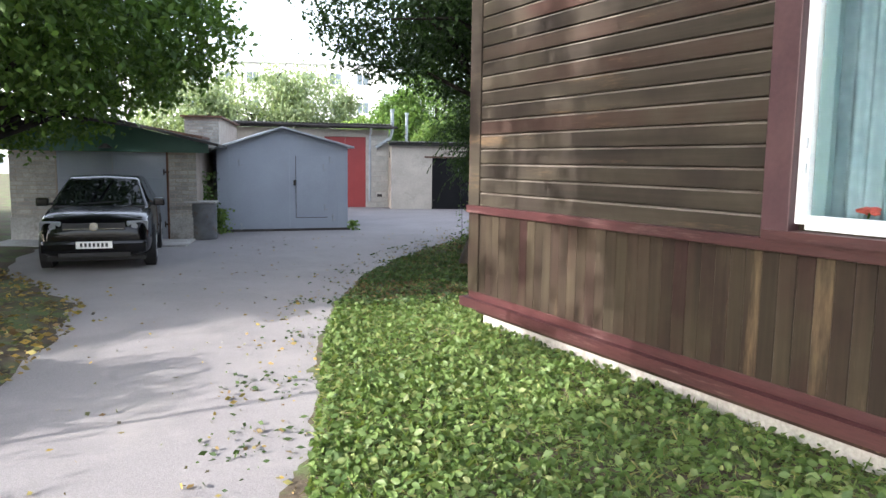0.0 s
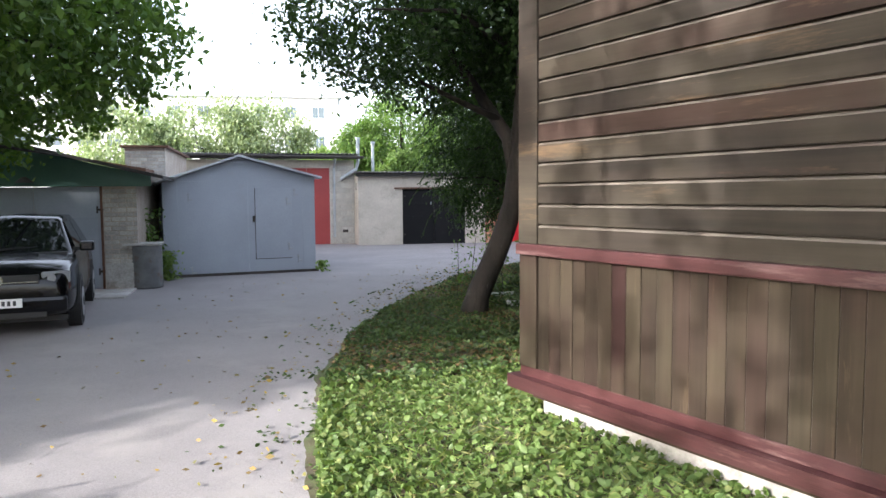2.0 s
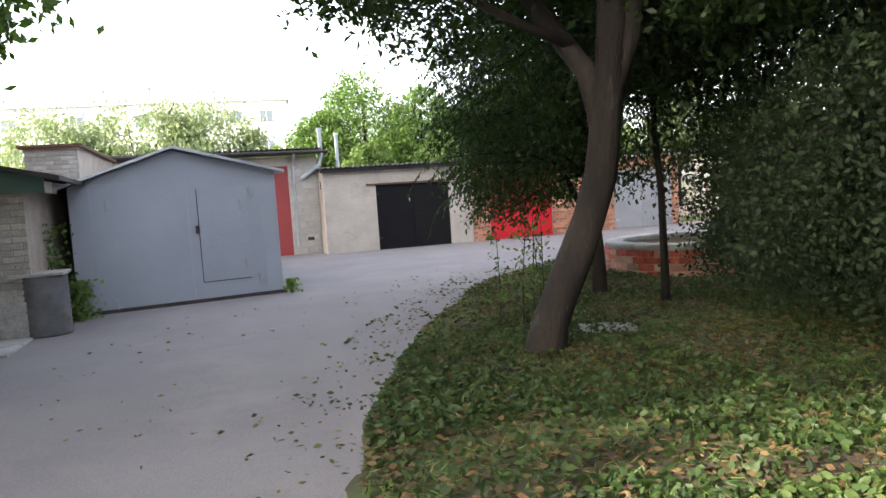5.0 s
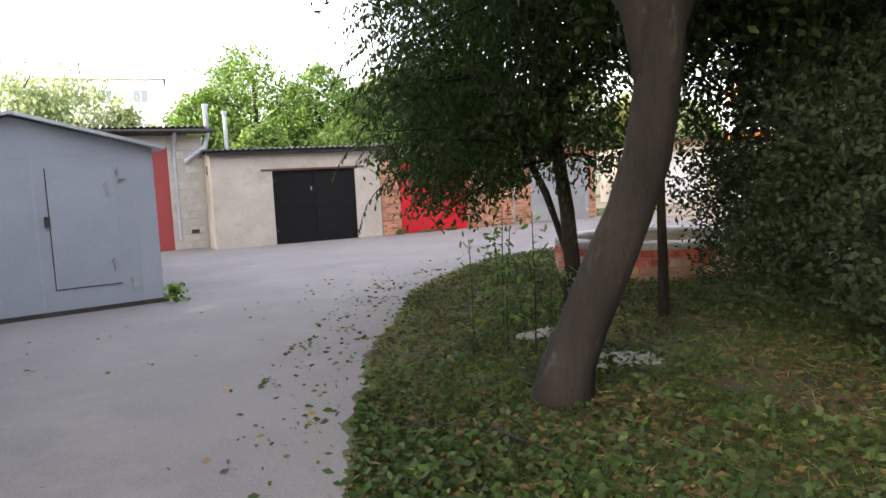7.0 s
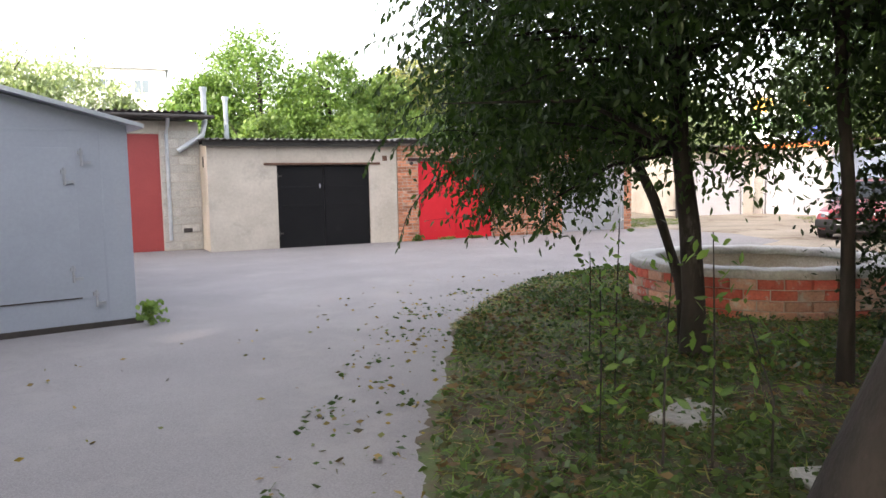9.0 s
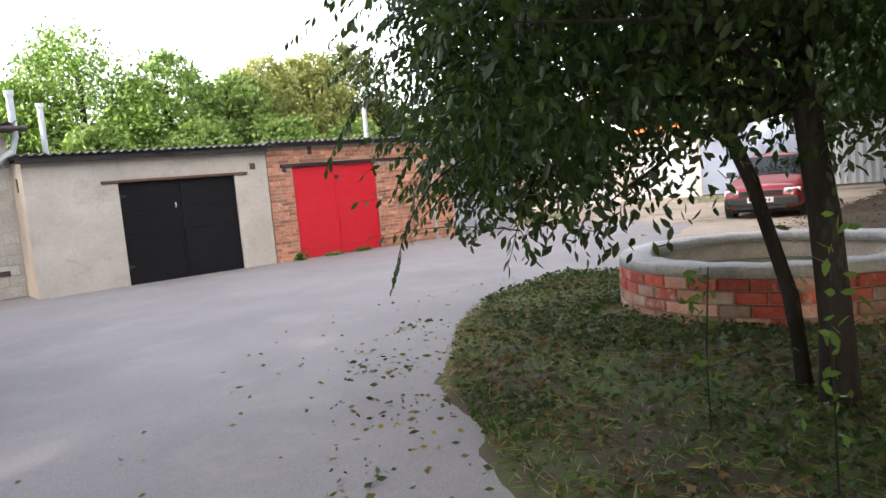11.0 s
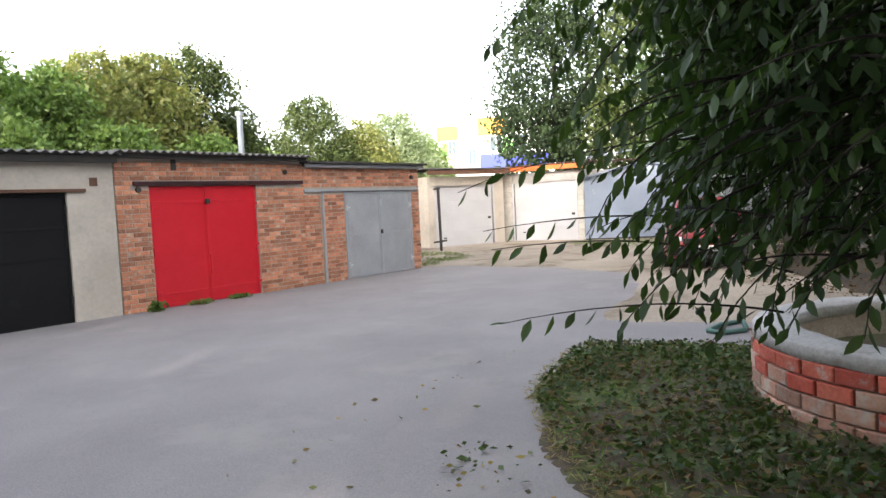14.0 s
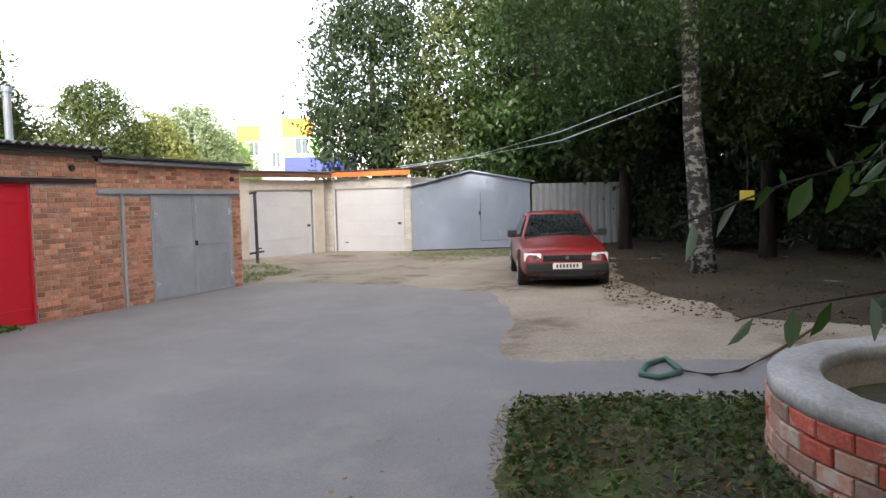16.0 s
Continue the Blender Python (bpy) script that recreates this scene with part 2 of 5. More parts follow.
leaf_olive = leaf_material("leaves_olive_green", [(0.035, 0.055, 0.016), (0.052, 0.078, 0.024), (0.075, 0.098, 0.030), (0.042, 0.062, 0.018)], 0.5, 0.3)
# darkest leaves: the gloom of shrubs and wood is put into the colour
leaf_shade = leaf_material("leaves_shade_green", [(0.012, 0.024, 0.010), (0.02, 0.038, 0.014), (0.028, 0.048, 0.016)], 0.75, 0.2)
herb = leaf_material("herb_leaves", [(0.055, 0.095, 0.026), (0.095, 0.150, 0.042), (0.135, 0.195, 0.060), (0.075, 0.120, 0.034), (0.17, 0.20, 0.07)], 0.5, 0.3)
# the same herbs, darkened: tree shade is put into the leaf colour
herb_shade = leaf_material("herb_leaves_shade_toned", [(0.018, 0.038, 0.010), (0.034, 0.066, 0.016), (0.060, 0.10, 0.024), (0.026, 0.044, 0.012)], 0.55, 0.25)
grass_blade = leaf_material("grass_blades", [(0.06, 0.12, 0.025), (0.10, 0.18, 0.04), (0.16, 0.21, 0.06), (0.24, 0.21, 0.09)], 0.5, 0.3)
dry_grass = leaf_material("dry_straw", [(0.26, 0.19, 0.09), (0.34, 0.27, 0.14), (0.20, 0.17, 0.07), (0.14, 0.15, 0.05)], 0.7, 0.15)
litter = leaf_material("fallen_leaves", [(0.05, 0.045, 0.025), (0.20, 0.14, 0.05), (0.10, 0.12, 0.045), (0.33, 0.23, 0.05), (0.13, 0.08, 0.04)], 0.7, 0.1)
litter_dark = leaf_material("dry_leaves_on_soil", [(0.05, 0.035, 0.02), (0.10, 0.065, 0.03), (0.16, 0.10, 0.04), (0.07, 0.075, 0.03)], 0.8, 0.1)


# ---- building helpers ----
def part(name, bm, material, parent, label="", smooth=False, kind=""):
    me = bpy.data.meshes.new(name)
    bm.to_mesh(me)
    bm.free()
    me.materials.append(material)
    if smooth:
        me.shade_smooth()
    ob = new(name, me)
    ob.parent = parent
    return tagged(ob, label, kind=kind)


def thing(name, m, label, category, group="", kind=""):
    ob = new(name)
    ob.empty_display_size = 0.2
    ob.matrix_world = m
    return tagged(ob, label, category, group, kind)


def box(x0, x1, y0, y1, z0, z1, bevel=0.0, bm=None):
    bm = bm or bmesh.new()
    made = bmesh.ops.create_cube(bm, size=1)["verts"]
    for v in made:
        v.co = Vector((x0 + (v.co.x + 0.5) * (x1 - x0), y0 + (v.co.y + 0.5) * (y1 - y0), z0 + (v.co.z + 0.5) * (z1 - z0)))
    if bevel:
        edges = list({e for v in made for e in v.link_edges})
        bmesh.ops.bevel(bm, geom=edges, offset=bevel, segments=2, affect="EDGES", profile=0.6)
    return bm


def tube(points, radii, sides=8, bm=None, cap=True):
    """A tapered round limb along points."""
    bm = bm or bmesh.new()
    points = [Vector(p) for p in points]
    rings = []
    for i, p in enumerate(points):
        d = (points[min(i + 1, len(points) - 1)] - points[max(i - 1, 0)]).normalized()
        a = d.orthogonal() if abs(d.z) > 0.95 else d.cross(Vector((0, 0, 1)))
        a.normalize()
        b = d.cross(a).normalized()
        r = radii[i] if isinstance(radii, (list, tuple)) else radii
        rings.append([bm.verts.new(p + r * (math.cos(t) * a + math.sin(t) * b)) for t in (2 * math.pi * k / sides for k in range(sides))])
    for u, v in zip(rings, rings[1:]):
        best = min(range(sides), key=lambda s: (v[s].co - u[0].co).length)
        for k in range(sides):
            bm.faces.new((u[k], u[(k + 1) % sides], v[(k + 1 + best) % sides], v[(k + best) % sides]))
    if cap:
        bm.faces.new(rings[0][::-1])
        bm.faces.new(rings[-1])
    bmesh.ops.recalc_face_normals(bm, faces=bm.faces[:])
    return bm


def prism(outline, y0, y1, bm=None):
    """An outline in x and z, pushed through from y0 to y1."""
    bm = bm or bmesh.new()
    a = [bm.verts.new((x, y0, z)) for x, z in outline]
    b = [bm.verts.new((x, y1, z)) for x, z in outline]
    n = len(a)
    bm.faces.new(a)
    bm.faces.new(b[::-1])
    for i in range(n):
        bm.faces.new((a[i], b[i], b[(i + 1) % n], a[(i + 1) % n]))
    bmesh.ops.recalc_face_normals(bm, faces=bm.faces[:])
    return bm


def sheet_mesh(name, verts, faces):
    me = bpy.data.meshes.new(name)
    me.from_pydata(verts, [], faces)
    me.update()
    return me


def corrugated(x0, x1, y0, y1, z_front, z_back, pitch=0.15, depth=0.025, thick=0.012):
    """A waved roof sheet whose waves run from front to back."""
    bm = bmesh.new()
    n = int((x1 - x0) / pitch * 6)
    rows = []
    for y, z in ((y0, z_front), (y1, z_back)):
        for dz in (0, thick):
            rows.append([bm.verts.new((x0 + (x1 - x0) * i / n, y, z + dz + depth * math.sin(2 * math.pi * (x1 - x0) * i / n / pitch))) for i in range(n + 1)])
    fl, fu, bl, bu = rows
    for i in range(n):
        bm.faces.new((fu[i], fu[i + 1], bu[i + 1], bu[i]))
        bm.faces.new((fl[i], bl[i], bl[i + 1], fl[i + 1]))
        bm.faces.new((fl[i], fl[i + 1], fu[i + 1], fu[i]))
    return bm


def quads(name, v, faces):
    me = bpy.data.meshes.new(name)
    me.vertices.add(v.size // 3)
    me.vertices.foreach_set("co", v.ravel())
    me.loops.add(faces.size)
    me.loops.foreach_set("vertex_index", faces.ravel().astype(np.int32))
    me.polygons.add(len(faces))
    me.polygons.foreach_set("loop_start", np.arange(0, faces.size, 4, dtype=np.int32))
    me.update(calc_edges=True)
    return me


def leaf_mesh(name, centres, directions, sizes, rng, width=0.42, fold=0.25, plain=False):
    """Many folded leaf blades, each two triangles wide of midrib: stem, two sides, tip."""
    n = len(centres)
    d = directions / np.linalg.norm(directions, axis=1, keepdims=True)
    side = np.cross(d, rng.normal(size=(n, 3)))
    side /= np.linalg.norm(side, axis=1, keepdims=True) + 1e-9
    up = np.cross(side, d)
    s = sizes[:, None]
    w = s * width * 0.5
    if plain:
        v = np.stack([centres - d * s * 0.5, centres + side * w + up * w * fold, centres + d * s * 0.5, centres - side * w + up * w * fold], 1)
        faces = np.arange(n * 4).reshape(n, 4)
        return quads(name, v, faces)
    v = np.empty((n, 6, 3))
    v[:, 0] = centres - d * s * 0.5
    v[:, 1] = centres - d * s * 0.12 + side * w + up * w * fold
    v[:, 2] = centres + d * s * 0.22 + side * w * 0.75 + up * w * fold
    v[:, 3] = centres + d * s * 0.5
    v[:, 4] = centres + d * s * 0.22 - side * w * 0.75 + up * w * fold
    v[:, 5] = centres - d * s * 0.12 - side * w + up * w * fold
    i = np.arange(n)[:, None] * 6
    faces = np.concatenate([i + np.array([[0, 1, 2, 3]]), i + np.array([[0, 3, 4, 5]])], axis=0)
    return quads(name, v, faces)


def crown_points(rng, n, blobs, clumps=26, spread=0.32):
    """Points in clumps through ellipsoids (centre, radii), denser towards the outside."""
    vol = np.array([np.prod(r) ** 0.8 for _, r in blobs])
    out = []
    for (c, r), share in zip(blobs, vol / vol.sum()):
        m = max(60, int(n * share))
        k = max(8, int(clumps * share * len(blobs)))
        u = rng.normal(size=(k, 3))
        u /= np.linalg.norm(u, axis=1, keepdims=True)
        u *= rng.uniform(0.35, 1.0, (k, 1)) ** 0.5
        pick = rng.integers(0, k, m)
        p = u[pick] + rng.normal(size=(m, 3)) * spread * rng.uniform(0.4, 1.0, (m, 1))
        out.append(np.array(c) + p * np.array(r))
    return np.concatenate(out)


def tree(name, base, trunk, blobs, n, size, leaf, label, category="tree", group="", bark_mat=None, clumps=40, spread=0.26, droop=0.5, seed=1, limbs=True, radius=0.15, twigs=0, plain=True, width=0.5):
    """A tapered trunk through the given heights, limbs to every clump of the crown, and a crown of single leaves."""
    rng = np.random.default_rng(seed)
    top = thing(name, pose(*base), label, category, group)
    bm = tube([(0, 0, -0.1), *trunk], [radius * 1.45] + [radius * (1.1 - 0.5 * i / len(trunk)) for i in range(len(trunk))], 12)
    for v in bm.verts:
        q = v.co * 6
        v.co += 0.12 * radius * noise.noise_vector(q)
    part("trunk", bm, bark_mat or bark, top, smooth=True)
    if limbs:
        for c, r in blobs:
            k = 3 if twigs == 0 else 3 + twigs
            for _ in range(k):
                s = Vector(trunk[rng.integers(max(0, len(trunk) - 3), len(trunk))])
                e = Vector(c) + Vector(rng.normal(size=3) * np.array(r) * 0.5)
                if e.z < s.z - 0.6:
                    e.z = s.z - 0.3
                mid = s.lerp(e, 0.5) + Vector((*rng.normal(size=2) * 0.12, 0.18 * (e - s).length * 0.5))
                part("limb", tube([s, s.lerp(mid, 0.6), mid, mid.lerp(e, 0.6), e], [radius * 0.36, radius * 0.28, radius * 0.2, radius * 0.12, radius * 0.05], 6), bark_mat or bark, top, smooth=True)
    p = crown_points(rng, n, blobs, clumps, spread)
    p = p[p[:, 2] > 0.25]
    d = rng.normal(size=(len(p), 3))
    d[:, 2] -= droop
    me = leaf_mesh("crown", p, d, size * rng.uniform(0.6, 1.25, len(p)), rng, width, 0.25, plain)
    me.materials.append(leaf)
    ob = new("crown", me)
    ob.parent = top
    tagged(ob, kind="stuff")
    return top


# ---- ground ----
def mound(p):
    """The lawn rises a little against the house wall."""
    q = p - np.array([-6.62, -0.72])
    along, into = q @ np.array([0.32, -0.947]), q @ np.array([0.947, 0.32])
    return 0.13 * np.exp(-(np.maximum(-into - 0.05, 0) ** 2 + np.maximum(-along, 0) ** 2) / 0.30)


def patch(name, outline, height, material, step, label, category, kind="structure", rough=0.02, skirt=0.35, seed=3.0):
    """A piece of ground with an uneven top that runs out to nothing along its outline."""
    poly = np.array(outline, float)
    nxt = np.roll(poly, -1, axis=0)
    lo, hi = poly.min(0), poly.max(0)
    xs, ys = np.arange(lo[0], hi[0] + step, step), np.arange(lo[1], hi[1] + step, step)
    gx, gy = np.meshgrid(xs, ys, indexing="ij")
    p = np.stack([gx.ravel(), gy.ravel()], -1)
    inside = np.zeros(len(p), bool)
    dist = np.full(len(p), 1e9)
    for a, b in zip(poly, nxt):
        cross = (a[1] > p[:, 1]) != (b[1] > p[:, 1])
        with np.errstate(divide="ignore", invalid="ignore"):
            xi = (b[0] - a[0]) * (p[:, 1] - a[1]) / (b[1] - a[1]) + a[0]
        inside ^= cross & (p[:, 0] < xi)
        ab = b - a
        t = np.clip(((p - a) @ ab) / (ab @ ab), 0, 1)
        dist = np.minimum(dist, np.linalg.norm(p - (a + t[:, None] * ab), axis=1))
    wob = np.array([noise.noise(Vector((x * 1.1, y * 1.1, seed))) for x, y in p])
    fine = np.array([noise.noise(Vector((x * 4, y * 4, seed + 5))) for x, y in p])
    d = np.where(inside, dist, -dist) + 0.16 * wob + 0.07 * fine
    z = height * np.clip(d / skirt, -1, 1) + rough * (wob + 0.5 * fine) * np.clip(d / skirt, 0, 1)
    if name == "lawn":
        z = z + mound(p) * np.clip(d / skirt, 0, 1)
    nx, ny = len(xs), len(ys)
    keep = (d > -step).reshape(nx, ny)
    verts = np.column_stack([p, z]).tolist()
    faces = []
    for i in range(nx - 1):
        for j in range(ny - 1):
            if keep[i, j] and keep[i + 1, j] and keep[i, j + 1] and keep[i + 1, j + 1]:
                k = i * ny + j
                faces.append((k, k + ny, k + ny + 1, k + 1))
    me = sheet_mesh(name, verts, faces)
    me.materials.append(material)
    me.shade_smooth()
    return tagged(new(name, me), label, category, kind=kind)


def inside_of(outline, p):
    poly = np.array(outline, float)
    ins = np.zeros(len(p), bool)
    for a, b in zip(poly, np.roll(poly, -1, axis=0)):
        cross = (a[1] > p[:, 1]) != (b[1] > p[:, 1])
        with np.errstate(divide="ignore", invalid="ignore"):
            ins ^= cross & (p[:, 0] < (b[0] - a[0]) * (p[:, 1] - a[1]) / (b[1] - a[1]) + a[0])
    return ins


LAWN = [(-8.35, -14), (-8.25, -4), (-8.1, -0.5), (-7.85, 1.5), (-7.5, 3.05), (-7.05, 4.2), (-6.1, 6.4), (-5.4, 7.6), (-4.5, 9.2), (-3.7, 10.2), (-2.75, 11.15), (-1.75, 11.8), (-0.5, 12.15), (0.1, 12.2), (0.45, 11.2), (0.75, 10.1), (1.3, 8), (1.9, 4), (2.2, -14)]
VERGE = [(-10.4, -14), (-10.5, -3), (-10.75, 0), (-11.0, 1.5), (-12.2, 3.3), (-13.2, 5.0), (-13.6, 9.1), (-26, 9.1), (-26, -14)]
DIRT = [(7.0, 20.05), (7.6, 19.4), (7.6, 16.5), (6.6, 14.3), (4.0, 13.3), (1.55, 12.8), (1.9, 11.4), (2.5, 10.0), (3.4, 6), (4, -14), (46, -14), (46, 34), (9, 34), (7.05, 26)]

bm = bmesh.new()
bmesh.ops.create_grid(bm, x_segments=24, y_segments=24, size=400)
ground = part("ground", bm, soil, None)
ground.location = (0, 0, -0.06)
tagged(ground, "dark bare soil and rough grass around the yard", "ground", kind="structure")
bm = bmesh.new()
road_out = [(-13.5, -40), (4.0, -40), (4.2, -5), (3.6, 6), (3.2, 12), (9, 14), (9, 25), (7.0, 25.5), (-13.8, 25.5), (-13.8, 5)]
bm.faces.new([bm.verts.new((x, y, 0)) for x, y in road_out])
bmesh.ops.triangulate(bm, faces=bm.faces[:])
bmesh.ops.recalc_face_normals(bm, faces=bm.faces[:])
tagged(part("road", bm, asphalt, None), "worn dusty grey asphalt yard between the garages", "road", kind="structure")
patch("lawn", LAWN, 0.045, soil, 0.09, "lawn of herbs and grass along the asphalt", "lawn")
patch("verge", VERGE, 0.03, soil, 0.25, "verge with fallen leaves beside the asphalt", "verge", seed=9.0)
patch("dirt_yard", DIRT, 0.02, sand_dirt, 0.3, "packed sandy dirt in front of the white garages", "ground", seed=14.0, rough=0.012)
# soil sheet over the dirt; its dark tone includes the trees' shade
patch("wood_floor", [(8.6, 12.7), (6.8, 11.9), (4.4, 10.4), (3.7, 6), (4.2, -14), (46, -14), (46, 15.5), (20, 15.2), (13, 13.6)], 0.035, wood_soil, 0.4, "soil under the trees of the wood, darkened for their shade", "ground", seed=21.0, skirt=0.6)
bm = box(-14.6, -10.75, 7.75, 9.0, -0.05, 0.035, 0.02)
tagged(part("slab", bm, concrete, None), "pale worn concrete apron before the shed", "pavement", kind="structure")


# ---- garages ----
brick_cache = {}


def brick_mesh(length, height, depth, material):
    key = (round(length, 2), height, depth, material.name)
    if key not in brick_cache:
        bm = box(0, key[0], 0, depth, 0, height)
        for v in bm.verts:
            v.co += Vector((random.uniform(-0.004, 0.004), random.uniform(-0.003, 0.003), random.uniform(-0.003, 0.003)))
        bmesh.ops.bevel(bm, geom=[e for e in bm.edges if all(v.co.y < depth / 2 for v in e.verts)], offset=0.006, segments=1, affect="EDGES")
        me = bpy.data.meshes.new("brick")
        bm.to_mesh(me)
        bm.free()
        me.materials.append(material)
        brick_cache[key] = me
    return brick_cache[key]


def lay(parent, x0, x1, z0, z1, holes, material, y=-0.012, length=0.25, height=0.065, joint=0.012, depth=0.05, name="brick"):
    """Courses of single bricks across a wall face, cut round the holes (x0, x1, z0, z1)."""
    pitch, row, z = height + joint, 0, z0
    while z + height <= z1 + 0.01:
        spans = [(x0, x1)]
        for a, b, c, e in holes:
            if c < z + height - 0.01 and e > z + 0.01:
                spans = [s for u, v in spans for s in ((u, min(v, a)), (max(u, b), v)) if s[1] - s[0] > 0.03]
        for u, v in spans:
            x = u - (length / 2 if row % 2 else 0)
            while x < v - 0.02:
                a, b = max(x, u), min(x + length, v)
                if b - a > 0.04:
                    ob = new(name, brick_mesh(b - a, height, depth, material))
                    ob.parent = parent
                    ob.location = (a, y + random.uniform(-0.004, 0.004), z)
                x += length + joint
        z += pitch
        row += 1


def walls(x0, x1, depth, z1, door, material, thick=0.25, parent=None, y=0.0, name="wall"):
    """Front wall with a door opening that goes through, two side walls and a back wall."""
    d0, d1, dz = door
    part(name, box(x0, d0, y, y + thick, -0.1, z1), material, parent)
    part(name, box(d1, x1, y, y + thick, -0.1, z1), material, parent)
    part(name, box(d0, d1, y, y + thick, dz, z1), material, parent)
    part(name, box(x0, x0 + thick, y + thick, depth, -0.1, z1), material, parent)
    part(name, box(x1 - thick, x1, y + thick, depth, -0.1, z1), material, parent)
    part(name, box(x0 + thick, x1 - thick, depth - thick, depth, -0.1, z1), material, parent)


def hinge(parent, x, y, z, material, tall=0.13):
    bm = tube([(x, y - 0.02, z - tall / 2), (x, y - 0.02, z + tall / 2)], 0.016, 8)
    box(x, x + 0.10, y - 0.012, y, z - 0.02, z + 0.02, bm=bm)
    return part("hinge", bm, material, parent)


def leaf_gate(parent, x0, x1, z0, z1, y, material, rails=(), label="", lock_z=None, lock_mat=None, panel=0.0):
    """One steel gate leaf: sheet, frame of angle bars, rails, hinges."""
    g = part("gate_leaf", box(x0, x1, y, y + 0.02, z0, z1, 0.004), material, parent, label)
    w = 0.045
    for a, b, c, d in ((x0, x0 + w, z0, z1), (x1 - w, x1, z0, z1), (x0 + w, x1 - w, z0, z0 + w), (x0 + w, x1 - w, z1 - w, z1)):
        part("frame_bar", box(a, b, y - 0.012, y, c, d, 0.003), material, g)
    for r in rails:
        part("rail", box(x0 + w, x1 - w, y - 0.010, y, r - 0.02, r + 0.02, 0.003), material, g)
    if lock_z:
        bm = tube([(x1 - 0.05, y - 0.03, lock_z - 0.05), (x1 - 0.05, y - 0.03, lock_z + 0.05)], 0.03, 10)
        part("padlock", bm, lock_mat or steel_dark, g, "small dark padlock")
    return g


# plastered garage with black gates
pg = thing("plaster_garage", pose(-5.24, 20.0, 0), "grey plastered garage with black steel gates and slate roof", "garage", "garages in the row")
walls(0, 4.64, 5.5, 2.50, (1.58, 3.90, 1.98), plaster, 0.28, pg)
part("lintel", box(1.28, 4.18, -0.045, 0.05, 1.98, 2.03, 0.006), rust, pg, "rusty steel lintel over the gates")
for a, b in ((1.58, 2.735), (2.745, 3.90)):
    leaf_gate(pg, a, b, -0.03, 1.97, 0.06, steel_black, (1.0, 1.45), "black painted steel gate leaf")
part("handle", tube([(2.62, 0.02, 1.42), (2.62, -0.01, 1.47), (2.62, 0.02, 1.52)], 0.014, 6), zinc, pg)
for x in (1.60, 3.88):
    for z in (0.35, 1.72):
        hinge(pg, x, 0.04, z, steel_dark)
part("roof", corrugated(-0.12, 4.66, -0.28, 5.6, 2.56, 2.70, 0.15, 0.022), slate, pg, "corrugated slate roof sheets")
part("fascia", box(-0.1, 4.64, -0.18, -0.13, 2.42, 2.53, 0.008), felt, pg, "dark weathered fascia board")
part("vent", box(4.26, 4.38, -0.012, 0.02, 2.07, 2.20), rust, pg)
part("vent", box(-0.0, -0.012, 0.5, 0.62, 1.95, 2.2), felt, pg)

# brick garage with red gates
RG = thing("brick_garage", pose(-0.58, 20.0, 0), "red brick garage with bright red steel gates", "garage", "garages in the row")
walls(0, 3.94, 5.5, 2.52, (0.58, 2.76, 2.06), mortar, 0.25, RG)
part("lintel", box(0.30, 3.9, -0.06, 0.04, 2.065, 2.135, 0.008), trim_red, RG, "dark red painted channel lintel")
for a, b in ((0.59, 1.665), (1.675, 2.75)):
    leaf_gate(RG, a, b, 0.01, 2.05, 0.03, steel_red, (0.22, 1.78), "bright red painted steel gate leaf")
part("middle_strip", box(1.64, 1.70, 0.0, 0.016, 0.02, 2.04, 0.004), steel_red, RG)
part("padlock", tube([(1.67, -0.03, 1.74), (1.67, -0.03, 1.82)], 0.045, 10), steel_dark, RG, "dark round padlock")
part("bolt", tube([(1.67, -0.02, 0.5), (1.67, -0.02, 0.85)], 0.018, 8), steel_red, RG)
for x in (0.60, 2.70):
    for z in (0.25, 0.95, 1.72):
        hinge(RG, x, 0.01, z, steel_red, 0.16)
part("roof", corrugated(-0.05, 4.0, -0.28, 5.6, 2.60, 2.74, 0.15, 0.022), slate, RG, "corrugated slate roof sheets")
part("fascia", box(-0.02, 3.95, -0.16, -0.10, 2.50, 2.585, 0.01), felt, RG, "black sagging roofing felt along the eave")
for x, z in ((0.38, 2.0), (3.47, 2.3)):
    part("pipe_end", tube([(x, -0.05, z), (x, 0.05, z)], 0.045, 12), steel_dark, RG)
part("stain", box(1.0, 1.1, -0.02, -0.014, 2.32, 2.5), felt, RG)

lay(RG, 0.0, 3.94, 0.0, 2.50, [(0.57, 2.77, -1, 2.06), (0.30, 3.9, 2.05, 2.14)], brick_red)

# brick garage with grey gates
GG = thing("brick_garage", pose(3.36, 20.0, 0), "red brick garage with grey steel gates", "garage", "garages in the row")
walls(0, 3.68, 5.5, 2.42, (1.19, 3.33, 1.90), mortar, 0.25, GG)
part("lintel", box(0.0, 3.62, -0.05, 0.03, 1.90, 1.955, 0.006), steel_grey, GG, "grey steel angle over the gates")
part("gate_frame", box(1.14, 1.19, -0.02, 0.06, 0, 1.90, 0.004), steel_grey, GG)
part("gate_frame", box(3.33, 3.38, -0.02, 0.06, 0, 1.90, 0.004), steel_grey, GG)
part("pipe", tube([(0.48, -0.05, -0.02), (0.48, -0.05, 1.90)], 0.028, 10), steel_grey, GG, "grey upright pipe on the wall")
for a, b in ((1.195, 2.255), (2.265, 3.325)):
    leaf_gate(GG, a, b, 0.01, 1.89, 0.0, steel_grey, (0.95,), "grey painted steel gate leaf")
part("padlock", tube([(2.26, -0.04, 0.93), (2.26, -0.04, 1.02)], 0.03, 10), steel_dark, GG, "dark padlock")
